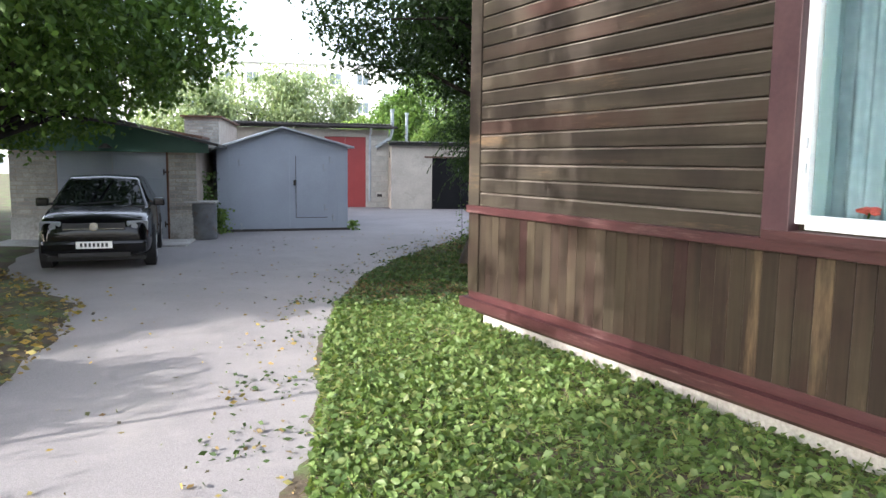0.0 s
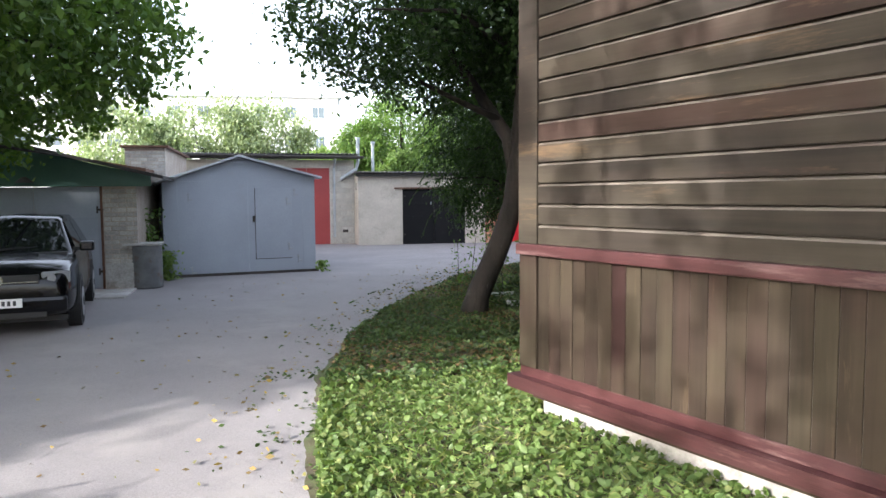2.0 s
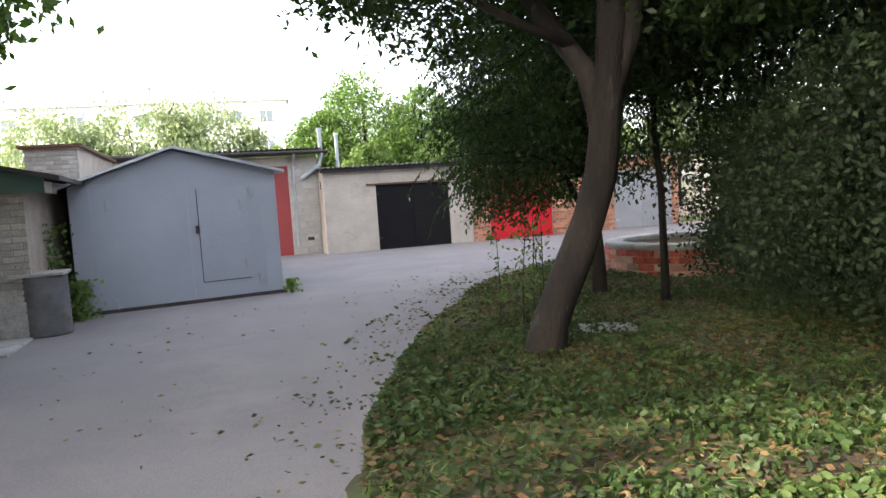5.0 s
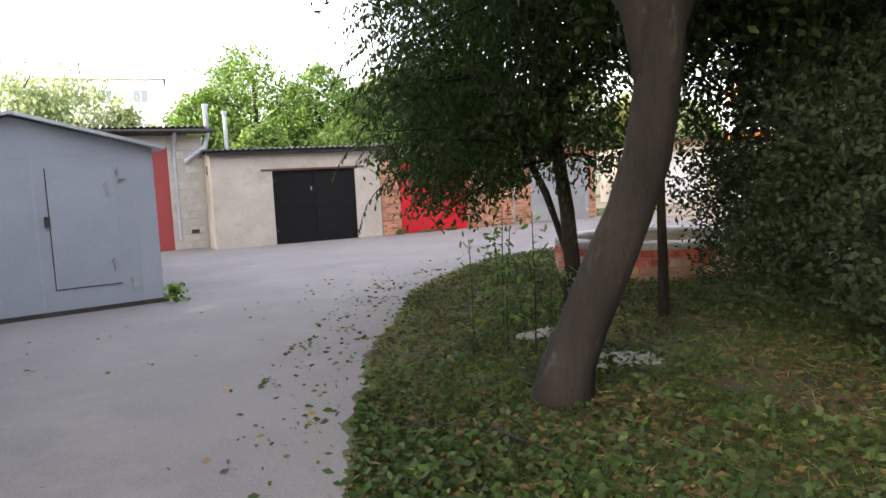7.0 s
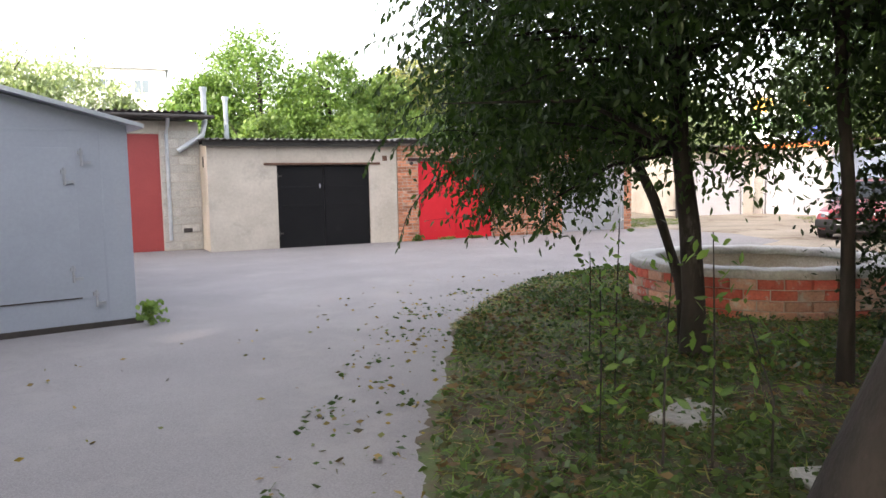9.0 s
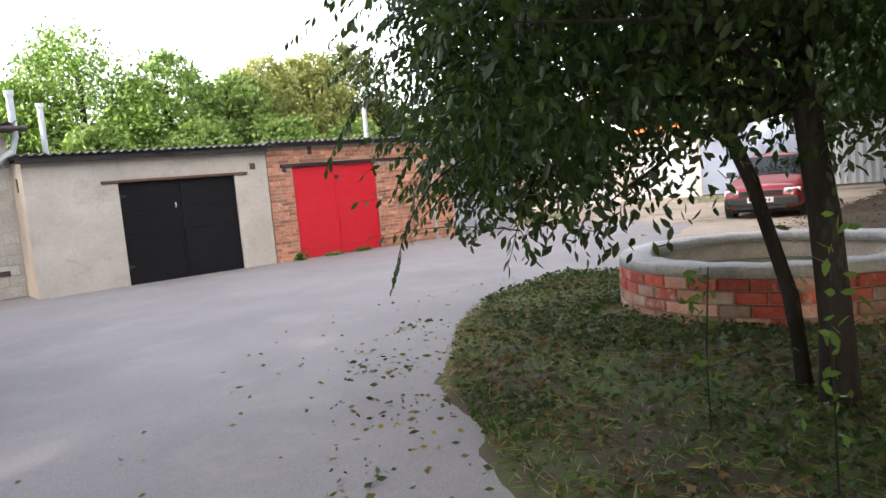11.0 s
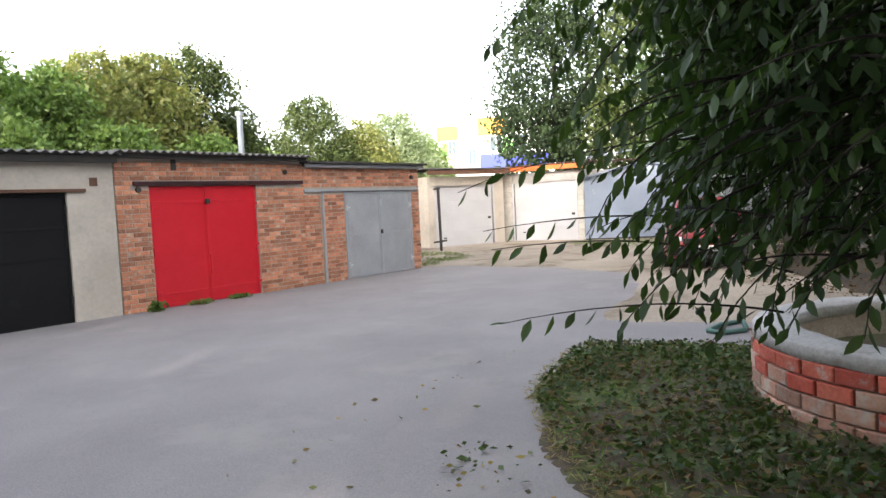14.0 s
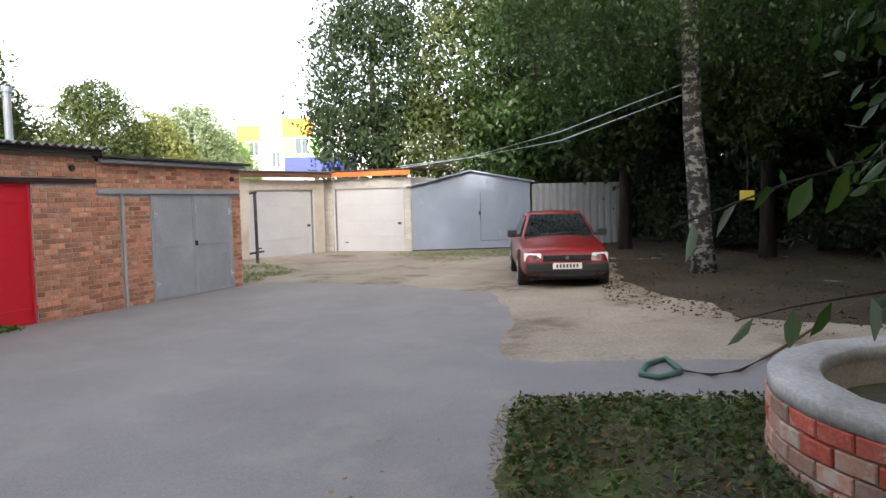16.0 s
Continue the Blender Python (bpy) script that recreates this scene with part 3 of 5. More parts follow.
part("latch", tube([(2.26, -0.035, 1.55), (2.26, -0.035, 1.7)], 0.018, 8), zinc, GG)
for x in (1.19, 3.26):
    for z in (0.3, 1.55):
        hinge(GG, x, -0.02, z, zinc)
part("roof", box(-0.05, 3.8, -0.22, 5.6, 2.47, 2.52, 0.012), felt, GG, "black roofing felt")
part("fascia", box(-0.02, 3.72, -0.15, -0.09, 2.40, 2.465, 0.01), zinc, GG, "pale torn strip under the roof edge")
part("pipe_end", tube([(3.4, -0.05, 2.2), (3.4, 0.05, 2.2)], 0.045, 12), steel_dark, GG)

lay(GG, 0.0, 3.68, 0.0, 2.40, [(1.13, 3.39, -1, 1.90), (0.0, 3.62, 1.89, 1.96), (0.44, 0.52, -1, 1.9)], brick_red)

# taller block at the back with a maroon door
KB = thing("block_garage", pose(-5.24, 21.1, 0), "tall pale block garage with maroon steel door", "garage", "garages in the row")
walls(-6.7, 0.0, 5, 3.05, (-2.5, -0.90, 2.76), plaster, 0.3, KB)
lay(KB, -0.88, -0.02, 0.02, 3.0, [], block_grey, -0.012, 0.39, 0.19, 0.012, 0.05, "block")
leaf_gate(KB, -1.70, -0.90, 0.0, 2.75, 0.05, steel_maroon, (), "maroon painted steel door")
leaf_gate(KB, -2.5, -1.71, 0.0, 2.75, 0.05, steel_maroon, (), "maroon painted steel door")
part("roof", corrugated(-6.95, 0.15, -0.45, 5.2, 3.24, 3.42, 0.15, 0.022), slate, KB, "dark corrugated roof sheets")
part("fascia", box(-6.9, 0.1, -0.38, -0.33, 3.06, 3.2, 0.01), steel_dark, KB, "dark brown eave board")
part("gutter", tube([(-6.9, -0.5, 3.2), (0.3, -0.5, 3.12)], 0.05, 10), steel_dark, KB, "dark gutter along the eave")
part("downpipe", tube([(-0.72, -0.5, 3.14), (-0.72, -0.3, 2.95), (-0.74, -0.07, 2.75), (-0.74, -0.07, 0.25)], 0.045, 10), zinc, KB, "pale zinc downpipe")
part("stovepipe", tube([(-0.5, -0.12, 2.35), (0.05, -0.2, 2.72), (0.12, -0.2, 3.0), (0.12, -0.2, 3.75)], 0.065, 12), zinc, KB, "bent zinc stovepipe")
part("pipe_cap", tube([(0.12, -0.2, 3.75), (0.12, -0.2, 3.85)], [0.085, 0.085], 12), zinc, KB)
part("meter_box", box(-0.45, -0.25, -0.05, -0.012, 0.42, 0.52, 0.006), steel_dark, KB)

for x, y, h in ((-4.35, 22.5, 3.75), (2.68, 21.0, 3.5)):
    ch = thing("stovepipe", pose(x, y, 2.6), "zinc stovepipe standing on a garage roof", "chimney")
    part("pipe", tube([(0, 0, -0.1), (0, 0, h - 2.6)], 0.06, 12), zinc, ch)
    part("pipe_cap", tube([(0, 0, h - 2.6), (0, 0, h - 2.52)], 0.085, 12), zinc, ch)
    if x > 0:
        part("bracket", tube([(0, 0, h - 2.7), (-0.2, 0, h - 2.62)], 0.012, 6), zinc, ch)


# white sectional-door garages
def white_garage(m, w0, w1, z_roof, wall_mat, side, fascia, label, wide):
    g = thing("white_door_garage", m, label, "garage", "white garages")
    walls(w0, w1, 5, z_roof - 0.25, (0, 2.5, 2.15), wall_mat, 0.25, g)
    door = part("sectional_door", box(0.0, 2.5, 0.10, 0.14, 0.0, 2.15), white_door, g, "white sectional door")
    for i in range(4):
        part("panel", box(0.01, 2.49, 0.085, 0.10, 0.012 + i * 0.535, 0.535 + i * 0.535, 0.006), white_door, door)
    part("handle", box(0.3, 0.42, 0.06, 0.085, 0.3, 0.34, 0.006), steel_dark, door)
    part("lock", box(2.3, 2.42, 0.06, 0.085, 0.92, 1.0, 0.006), steel_dark, door)
    part("jamb", box(-0.06, 0.0, -0.01, 0.10, 0, 2.15, 0.004), white_door, g)
    part("jamb", box(2.5, 2.56, -0.01, 0.10, 0, 2.15, 0.004), white_door, g)
    part("roof", corrugated(w0 - 0.2, w1 + 0.12, -0.35, 5.2, z_roof, z_roof + 0.2, 0.15, 0.02), slate if fascia is not orange_paint else rust, g, "corrugated roof sheets")
    part("fascia", box(w0 - 0.15, w1 + 0.1, -0.3, -0.26, z_roof - 0.19, z_roof - 0.03, 0.006), fascia, g, "painted eave board")
    for a, b in side:
        lay(g, a, b, 0.02, z_roof - 0.3, [], block_grey, -0.012, 0.39, 0.19, 0.012, 0.05, "block")
    return g


white_garage(pose(13.25, 24.28, 0, 0, 0, -18.3), -0.35, 3.0, 2.72, plaster, [], rust, "white plastered garage with a white sectional door", 2.5)
white_garage(pose(16.51, 23.14, 0, 0, 0, -88.2), -0.52, 2.82, 2.75, concrete, [(-0.5, -0.07), (2.58, 2.8)], orange_paint, "grey block garage with white door and orange eave", 2.5)
post = thing("steel_post", pose(11.75, 23.0, 0), "dark steel post with a cross bar beside the brick wall", "post")
part("pole", tube([(0, 0, -0.1), (-0.03, 0, 2.05)], 0.045, 10), steel_dark, post)
part("cross_bar", tube([(-0.35, 0, 0.32), (0.3, 0, 0.34)], 0.03, 8), steel_dark, post)
part("top_bar", tube([(-0.25, 0, 2.0), (0.05, 0, 2.03)], 0.03, 8), steel_dark, post)


# ---- steel garages ----
def steel_garage(m, width, eave_l, eave_r, apex_x, apex, depth, paint, label, door, latches, seams):
    g = thing("steel_garage", m, label, "garage", "steel sheet garages")
    out = [(0, 0.05), (width, 0.05), (width, eave_r), (apex_x, apex), (0, eave_l)]
    part("front", prism(out, 0, 0.03), paint, g)
    part("side", box(0, 0.03, 0.03, depth, 0.05, eave_l - 0.02), paint, g)
    part("side", box(width - 0.03, width, 0.03, depth, 0.05, eave_r - 0.02), paint, g)
    part("back", prism(out, depth, depth + 0.03), paint, g)
    for a, b, c, e in ((-0.14, eave_l - 0.03, apex_x, apex + 0.02), (apex_x, apex + 0.02, width + 0.14, eave_r - 0.03)):
        part("roof", prism([(a, b), (c, e), (c, e + 0.045), (a, b + 0.045)], -0.16, depth + 0.1), zinc if paint is steel_blue else paint, g, "pale steel sheet roof")
    part("base_rail", box(-0.02, width + 0.06, -0.03, 0.05, -0.02, 0.06, 0.006), steel_dark, g)
    x0, x1, z0, z1 = door
    dr = part("door", box(x0, x1, -0.008, 0.0, z0, z1, 0.002), paint, g)
    for a, b, c, e in ((x0, x0 + 0.014, z0, z1), (x0, x1, z0, z0 + 0.014)):
        part("edge_bar", box(a - 0.007, b - 0.007, -0.012, -0.008, c, e), steel_dark, dr)
    part("latch", tube([(x0 - 0.03, -0.045, 1.17), (x0 - 0.03, -0.045, 1.30)], 0.035, 10), steel_dark, dr, "dark hanging lock")
    for x, z in latches:
        bm = tube([(x, -0.03, z - 0.09), (x, -0.03, z + 0.09)], 0.013, 6)
        box(x, x + 0.09, -0.03, 0.0, z - 0.07, z - 0.04, bm=bm)
        box(x - 0.03, x + 0.02, -0.04, 0.0, z + 0.03, z + 0.07, bm=bm)
        part("hasp", bm, steel_grey, g)
    for a, b, c, e in seams:
        part("seam", box(a, b, -0.005, 0.0, c, e, 0.001), paint, g)
    return g


steel_garage(pose(-10.5, 10.85, 0, 0, 0, 10.55), 3.27, 2.04, 2.16, 1.58, 2.58, 5.5, steel_blue, "blue-grey painted steel garage with pitched roof and wicket door", (1.92, 2.74, 0.33, 1.92),
             [(0.52, 1.72), (0.56, 0.14), (2.63, 1.62), (2.8, 1.82), (2.66, 0.6), (2.87, 0.32)], [(0.3, 1.75, 2.05, 2.075), (1.75, 1.78, 0.1, 2.1), (0.28, 0.31, 0.1, 2.08), (2.98, 3.0, 0.1, 2.1), (1.9, 3.0, 2.09, 2.115)])
steel_garage(pose(16.62, 20.36, 0, 0, 0, -63.4), 4.05, 2.16, 2.26, 2.0, 2.62, 5.5, steel_pale, "pale blue painted steel garage beside a corrugated fence", (2.35, 3.3, 0.3, 1.95),
             [(0.35, 1.7), (0.42, 0.4), (2.95, 1.68), (3.6, 1.8), (3.0, 0.55)], [(0.25, 3.7, 2.06, 2.085), (1.95, 1.98, 0.1, 2.08), (0.22, 0.25, 0.1, 2.08), (3.7, 3.73, 0.1, 2.1)])
fence = thing("corrugated_fence", pose(18.55, 16.75, 0, 0, 0, -63.4), "grey corrugated steel fence", "fence")
for i in range(14):
    x = 0.05 + i * 0.235
    part("sheet", prism([(x, 0.1), (x + 0.115, 0.1), (x + 0.115, 2.18), (x, 2.18)], 0.0, 0.025), zinc, fence)
    part("rib", prism([(x + 0.115, 0.1), (x + 0.235, 0.1), (x + 0.235, 2.18), (x + 0.115, 2.18)], 0.035, 0.06), steel_grey, fence)
part("rail", box(0, 3.35, 0.06, 0.11, 1.9, 1.96), steel_dark, fence)
part("rail", box(0, 3.35, 0.06, 0.11, 0.3, 0.36), steel_dark, fence)
for x in (0.0, 3.3):
    part("post", box(x, x + 0.06, 0.11, 0.17, -0.1, 2.2), steel_dark, fence)

# brick shed behind the black car
SH = thing("brick_shed", pose(-14.5, 9.0, 0, 0, 0, 1.7), "white brick shed with grey gates under a green gable board", "shed")
walls(0.0, 3.78, 4.5, 1.98, (0.92, 3.16, 1.93), mortar, 0.25, SH)
lay(SH, 0.0, 0.90, 0.5, 1.93, [], brick_white, -0.012, 0.25, 0.075, 0.012)
lay(SH, 3.20, 3.78, 0.5, 1.93, [], brick_white, -0.012, 0.25, 0.075, 0.012)
part("plinth", box(-0.02, 0.90, -0.03, -0.002, -0.05, 0.5, 0.006), concrete, SH)
part("plinth", box(3.20, 3.80, -0.03, -0.002, -0.05, 0.5, 0.006), concrete, SH)
for a, b in ((0.93, 2.035), (2.045, 3.15)):
    leaf_gate(SH, a, b, 0.03, 1.92, 0.02, steel_blue, (1.35,), "blue-grey painted steel gate leaf")
part("gate_frame", box(3.15, 3.19, -0.03, 0.03, 0.0, 1.93, 0.004), rust, SH)
for z in (0.35, 1.5):
    hinge(SH, 3.10, 0.0, z, steel_dark)
part("gable", prism([(-0.3, 1.93), (4.05, 1.93), (4.05, 2.12), (1.9, 2.62), (-0.3, 2.12)], -0.06, -0.02), steel_green, SH, "dark green painted gable board")
for a, b, c, e in ((-0.55, 2.06, 1.9, 2.64), (1.9, 2.64, 4.3, 2.06)):
    part("roof", prism([(a, b), (c, e), (c, e + 0.06), (a, b + 0.06)], -0.45, 4.7), felt, SH, "dark roofing felt")
part("lamp", tube([(1.95, -0.16, 2.0), (1.95, -0.16, 2.10)], [0.16, 0.03], 12), steel_dark, SH, "dark tin lamp shade over the gates")
part("handle", box(1.55, 2.4, -0.02, 0.01, 1.32, 1.38, 0.006), steel_dark, SH)
sb = thing("brick_annex", pose(-11.5, 14.5, 0), "white brick building behind the steel garage", "building")
part("wall", box(-0.35, 0.62, 0, 5, -0.1, 3.0), mortar, sb)
lay(sb, -0.35, 0.62, 0.05, 2.95, [], brick_white, -0.012, 0.25, 0.075, 0.012)
part("roof", box(-0.45, 0.72, -0.12, 5.1, 3.0, 3.06, 0.01), rust, sb, "rusty roof sheet")
part("lean_to_roof", prism([(-1.9, 2.75), (0.35, 2.35), (0.35, 2.42), (-1.9, 2.82)], -1.4, -0.02), rust, sb, "rusty sloping sheet over a lean-to")
part("lean_to_wall", box(-1.8, 0.1, -1.2, -0.02, -0.1, 2.4), mortar, sb)
barrel = thing("steel_barrel", pose(-10.62, 9.3, 0), "ribbed grey steel barrel with a board on top", "barrel")
bm = tube([(0, 0, z) for z in np.linspace(0, 0.82, 22)], [0.29 + 0.008 * (i % 2) for i in range(22)], 24)
part("body", bm, barrel_steel, barrel, smooth=True)
part("board", box(-0.36, 0.3, -0.3, 0.3, 0.82, 0.86, 0.006), concrete, barrel, "pale board used as lid")


# ---- wooden house ----
HO = thing("wooden_house", pose(-6.62, -0.72, 0, 0, 0, -71.33), "old wooden house with worn brown clapboards and red trim", "house")
LEN, TOP = 9.0, 5.4
WX0, WX1, WZ0, WZ1 = 3.56, 4.86, 1.47, 2.95
for a, b, c, e in ((0.06, WX0, 0.3, TOP), (WX1, LEN, 0.3, TOP), (WX0, WX1, 0.3, WZ0), (WX0, WX1, WZ1, TOP)):
    part("wall", box(a, b, 0.045, 0.22, c, e), plank_wood, HO)
part("wall", box(0.06, 0.22, 0.22, 7, 0.3, TOP), plank_wood, HO)
part("wall", box(LEN - 0.2, LEN, 0.22, 7, 0.3, TOP), plank_wood, HO)
part("wall", box(0.22, LEN - 0.2, 6.8, 7, 0.3, TOP), plank_wood, HO)
part("foundation", box(0.10, LEN - 0.05, 0.10, 6.9, -0.3, 0.33, 0.02), concrete, HO, "pale plastered foundation with cracks")
bm = bmesh.new()
section = [(-0.6, TOP - 0.1), (3.5, TOP + 2.4), (7.6, TOP - 0.1), (7.6, TOP), (3.5, TOP + 2.52), (-0.6, TOP)]
ends = [[bm.verts.new((x, y, z)) for y, z in section] for x in (-0.5, LEN + 0.5)]
for i in range(6):
    bm.faces.new((ends[0][i], ends[0][(i + 1) % 6], ends[1][(i + 1) % 6], ends[1][i]))
for e in ends:
    bm.faces.new(e)
bmesh.ops.recalc_face_normals(bm, faces=bm.faces[:])
part("roof", bm, slate, HO, "grey slate roof")
for x in (0.06, LEN - 0.2):
    bm = bmesh.new()
    tri = [[bm.verts.new((x + k, y, z)) for y, z in ((0.05, TOP), (6.95, TOP), (3.5, TOP + 2.3))] for k in (0, 0.14)]
    for i in range(3):
        bm.faces.new((tri[0][i], tri[0][(i + 1) % 3], tri[1][(i + 1) % 3], tri[1][i]))
    for e in tri:
        bm.faces.new(e)
    bmesh.ops.recalc_face_normals(bm, faces=bm.faces[:])
    part("gable", bm, plank_wood, HO)
part("sill_trim", prism([(-0.10, 0.36), (LEN, 0.36), (LEN, 0.45), (-0.10, 0.45)], -0.06, 0.05), trim_red, HO, "worn dark red water board along the base")
part("sill_trim", box(-0.03, LEN, 0.005, 0.045, 0.45, 0.52, 0.006), trim_red, HO)
part("sill_trim", box(-0.10, -0.02, 0.05, 7.05, 0.36, 0.45, 0.006), trim_red, HO)
part("belt_trim", box(-0.04, LEN, -0.035, 0.045, 1.30, 1.375, 0.008), trim_red, HO, "worn dark red belt board")
part("belt_trim", box(-0.04, 0.04, 0.045, 7.05, 1.30, 1.375, 0.008), trim_red, HO)
part("corner_board", box(-0.035, 0.16, -0.012, 0.045, 1.375, TOP, 0.006), clap_wood, HO, "bare weathered corner board")
part("corner_board", box(-0.035, 0.0, 0.045, 0.2, 1.375, TOP, 0.006), clap_wood, HO)
part("corner_board", box(-0.03, 0.15, -0.006, 0.045, 0.52, 1.30, 0.006), plank_wood, HO)
part("window_casing", box(WX0 - 0.20, WX0 - 0.02, -0.05, 0.045, 1.375, WZ1 + 0.2, 0.008), trim_dark, HO, "dark plum painted window casing")
part("window_casing", box(WX1 + 0.02, WX1 + 0.2, -0.05, 0.045, 1.375, WZ1 + 0.2, 0.008), trim_dark, HO)
part("window_casing", box(WX0 - 0.02, WX1 + 0.02, -0.05, 0.045, WZ1 + 0.02, WZ1 + 0.2, 0.008), trim_dark, HO)
part("window_sill", prism([(WX0 - 0.16, 1.375), (WX1 + 0.16, 1.375), (WX1 + 0.16, 1.43), (WX0 - 0.16, 1.43)], -0.09, 0.045), trim_red, HO)
wf = part("window_frame", box(WX0 - 0.02, WX0 + 0.045, 0.0, 0.06, WZ0, WZ1, 0.006), white_frame, HO, "white painted window frame")
part("frame_bar", box(WX0 + 0.045, WX1 - 0.045, 0.0, 0.06, WZ0 - 0.03, WZ0 + 0.05, 0.006), white_frame, wf)
part("frame_bar", box(WX0 + 0.045, WX1 - 0.045, 0.0, 0.06, WZ1 - 0.05, WZ1, 0.006), white_frame, wf)
part("frame_bar", box(WX1 - 0.045, WX1, 0.0, 0.06, WZ0, WZ1, 0.006), white_frame, wf)
part("inner_bar", box(WX0 + 0.045, WX0 + 0.13, 0.05, 0.10, WZ0 + 0.05, WZ1 - 0.05, 0.006), teal_frame, wf)
part("inner_bar", box((WX0 + WX1) / 2 - 0.03, (WX0 + WX1) / 2 + 0.03, 0.03, 0.10, WZ0 + 0.05, WZ1 - 0.05, 0.006), white_frame, wf)
for z in (1.78, 1.92):
    part("hinge", tube([(WX0 + 0.03, -0.012, z - 0.03), (WX0 + 0.03, -0.012, z + 0.03)], 0.012, 8), zinc, wf)
pane = part("pane", box(WX0 + 0.045, WX1 - 0.045, 0.036, 0.04, WZ0 + 0.05, WZ1 - 0.05), pane_glass, wf)
pane.visible_shadow = False
cur = bmesh.new()
cols = [(cur.verts.new((WX0 + i * (WX1 - WX0) / 90, 0.20 + 0.03 * math.sin(i * 0.9) + 0.01 * math.sin(i * 2.3), WZ0 - 0.1)), cur.verts.new((WX0 + i * (WX1 - WX0) / 90, 0.20 + 0.025 * math.sin(i * 0.9 + 0.4), WZ1 + 0.1))) for i in range(91)]
for (a, b), (c, e) in zip(cols, cols[1:]):
    cur.faces.new((a, c, e, b))
curtain = part("curtain", cur, curtain_cloth, None, smooth=True)
curtain.matrix_world = HO.matrix_world.copy()
tagged(curtain, "pale blue patterned curtain behind the window", "curtain")
fl = thing("flower", HO.matrix_world @ pose(WX0 + 0.32, 0.13, WZ0 + 0.05), "small faded red flower on the inner sill", "flower")
bm = bmesh.new()
for k in range(9):
    a = k * 2.4
    bmesh.ops.create_icosphere(bm, subdivisions=1, radius=0.022, matrix=Matrix.Translation((0.04 * math.cos(a), 0.02 * math.sin(a), 0.03 + 0.01 * (k % 3))) @ Matrix.Diagonal((1.4, 0.9, 0.7, 1)))
part("petals", bm, flower_red, fl, smooth=True)
part("stem", tube([(0, 0, 0), (0.01, 0, 0.03)], 0.006, 6), leaf_mid, fl)

# clapboards, one mesh for each length
def board_mesh(name, outline, length, material, upright=False, worn=()):
    """A board with a chamfered, overlapping lower edge."""
    bm = bmesh.new()
    n = len(outline)
    if upright:
        a = [bm.verts.new((x, y, 0)) for x, y in outline]
        b = [bm.verts.new((x, y, length)) for x, y in outline]
    else:
        a = [bm.verts.new((0, y, z)) for y, z in outline]
        b = [bm.verts.new((length, y, z)) for y, z in outline]
    for i in range(n):
        f = bm.faces.new((a[i], a[(i + 1) % n], b[(i + 1) % n], b[i]))
        f.material_index = 1 if i in worn else 0
    bm.faces.new(a[::-1])
    bm.faces.new(b)
    bmesh.ops.recalc_face_normals(bm, faces=bm.faces[:])
    me = bpy.data.meshes.new(name)
    bm.to_mesh(me)
    bm.free()
    me.materials.append(material)
    me.materials.append(worn_edge)
    return me


PROFILE = [(0.045, 0.0), (0.004, 0.0), (0.004, 0.112), (0.010, 0.122), (0.030, 0.128), (0.030, 0.135), (0.045, 0.135)]
left_board = board_mesh("clapboard", PROFILE, WX0 - 0.2 - 0.16, clap_wood, worn=(2, 3))
right_board = board_mesh("clapboard", PROFILE, LEN - WX1 - 0.2, clap_wood, worn=(2, 3))
mid_board = board_mesh("clapboard", PROFILE, WX1 - WX0 + 0.4, clap_wood, worn=(2, 3))
z = 1.378
while z < TOP - 0.1:
    for me, x in ((left_board, 0.16), (right_board, WX1 + 0.2)) if z < WZ1 + 0.15 else ((left_board, 0.16), (mid_board, WX0 - 0.2), (right_board, WX1 + 0.2)):
        ob = new("clapboard", me)
        ob.parent, ob.location = HO, (x, random.uniform(-0.002, 0.002), z)
    z += 0.137
up_board = board_mesh("upright_board", [(0, 0.045), (0, 0.013), (0.003, 0.010), (0.109, 0.010), (0.112, 0.013), (0.112, 0.045)], 0.79, plank_wood, True, (1,))
x = 0.152
while x < LEN - 0.12:
    ob = new("upright_board", up_board)
    ob.parent, ob.location = HO, (x, random.uniform(-0.002, 0.003), 0.512)
    x += 0.114


# ---- round brick planter ----
PC, PR = (-0.55, 8.9), 1.48
pl = thing("brick_planter", pose(*PC, 0), "round brick planter with patchy red paint and concrete rim", "planter")


def ring(r0, r1, z0, z1, n=64):
    bm = bmesh.new()
    rows = [[bm.verts.new((r * math.cos(2 * math.pi * k / n), r * math.sin(2 * math.pi * k / n), z + 0.006 * math.sin(k * 1.7))) for k in range(n)] for r, z in ((r0, z0), (r1, z0), (r1, z1 - 0.012), (r1 - 0.012, z1), (r0 + 0.012, z1), (r0, z1 - 0.012))]
    for u, v in zip(rows, rows[1:] + rows[:1]):
        for k in range(n):
            bm.faces.new((u[k], u[(k + 1) % n], v[(k + 1) % n], v[k]))
    bmesh.ops.recalc_face_normals(bm, faces=bm.faces[:])
    return bm


part("core", ring(PR - 0.26, PR - 0.03, -0.1, 0.45), mortar, pl)
part("rim", ring(PR - 0.30, PR + 0.005, 0.45, 0.545), concrete, pl, "uneven pale concrete rim", smooth=True)
bm = bmesh.new()
bmesh.ops.create_circle(bm, cap_ends=True, segments=48, radius=PR - 0.27, matrix=Matrix.Translation((0, 0, 0.26)))
part("soil_fill", bm, soil, pl)
PER = 36
planter_brick = box(-0.121, 0.121, -0.05, 0.02, 0, 0.098)
for v in planter_brick.verts:
    v.co += Vector([random.uniform(-0.004, 0.004) for _ in range(3)])
bmesh.ops.bevel(planter_brick, geom=[e for e in planter_brick.edges if all(v.co.y < 0 for v in e.verts)], offset=0.008, segments=1, affect="EDGES")
planter_meshes = []
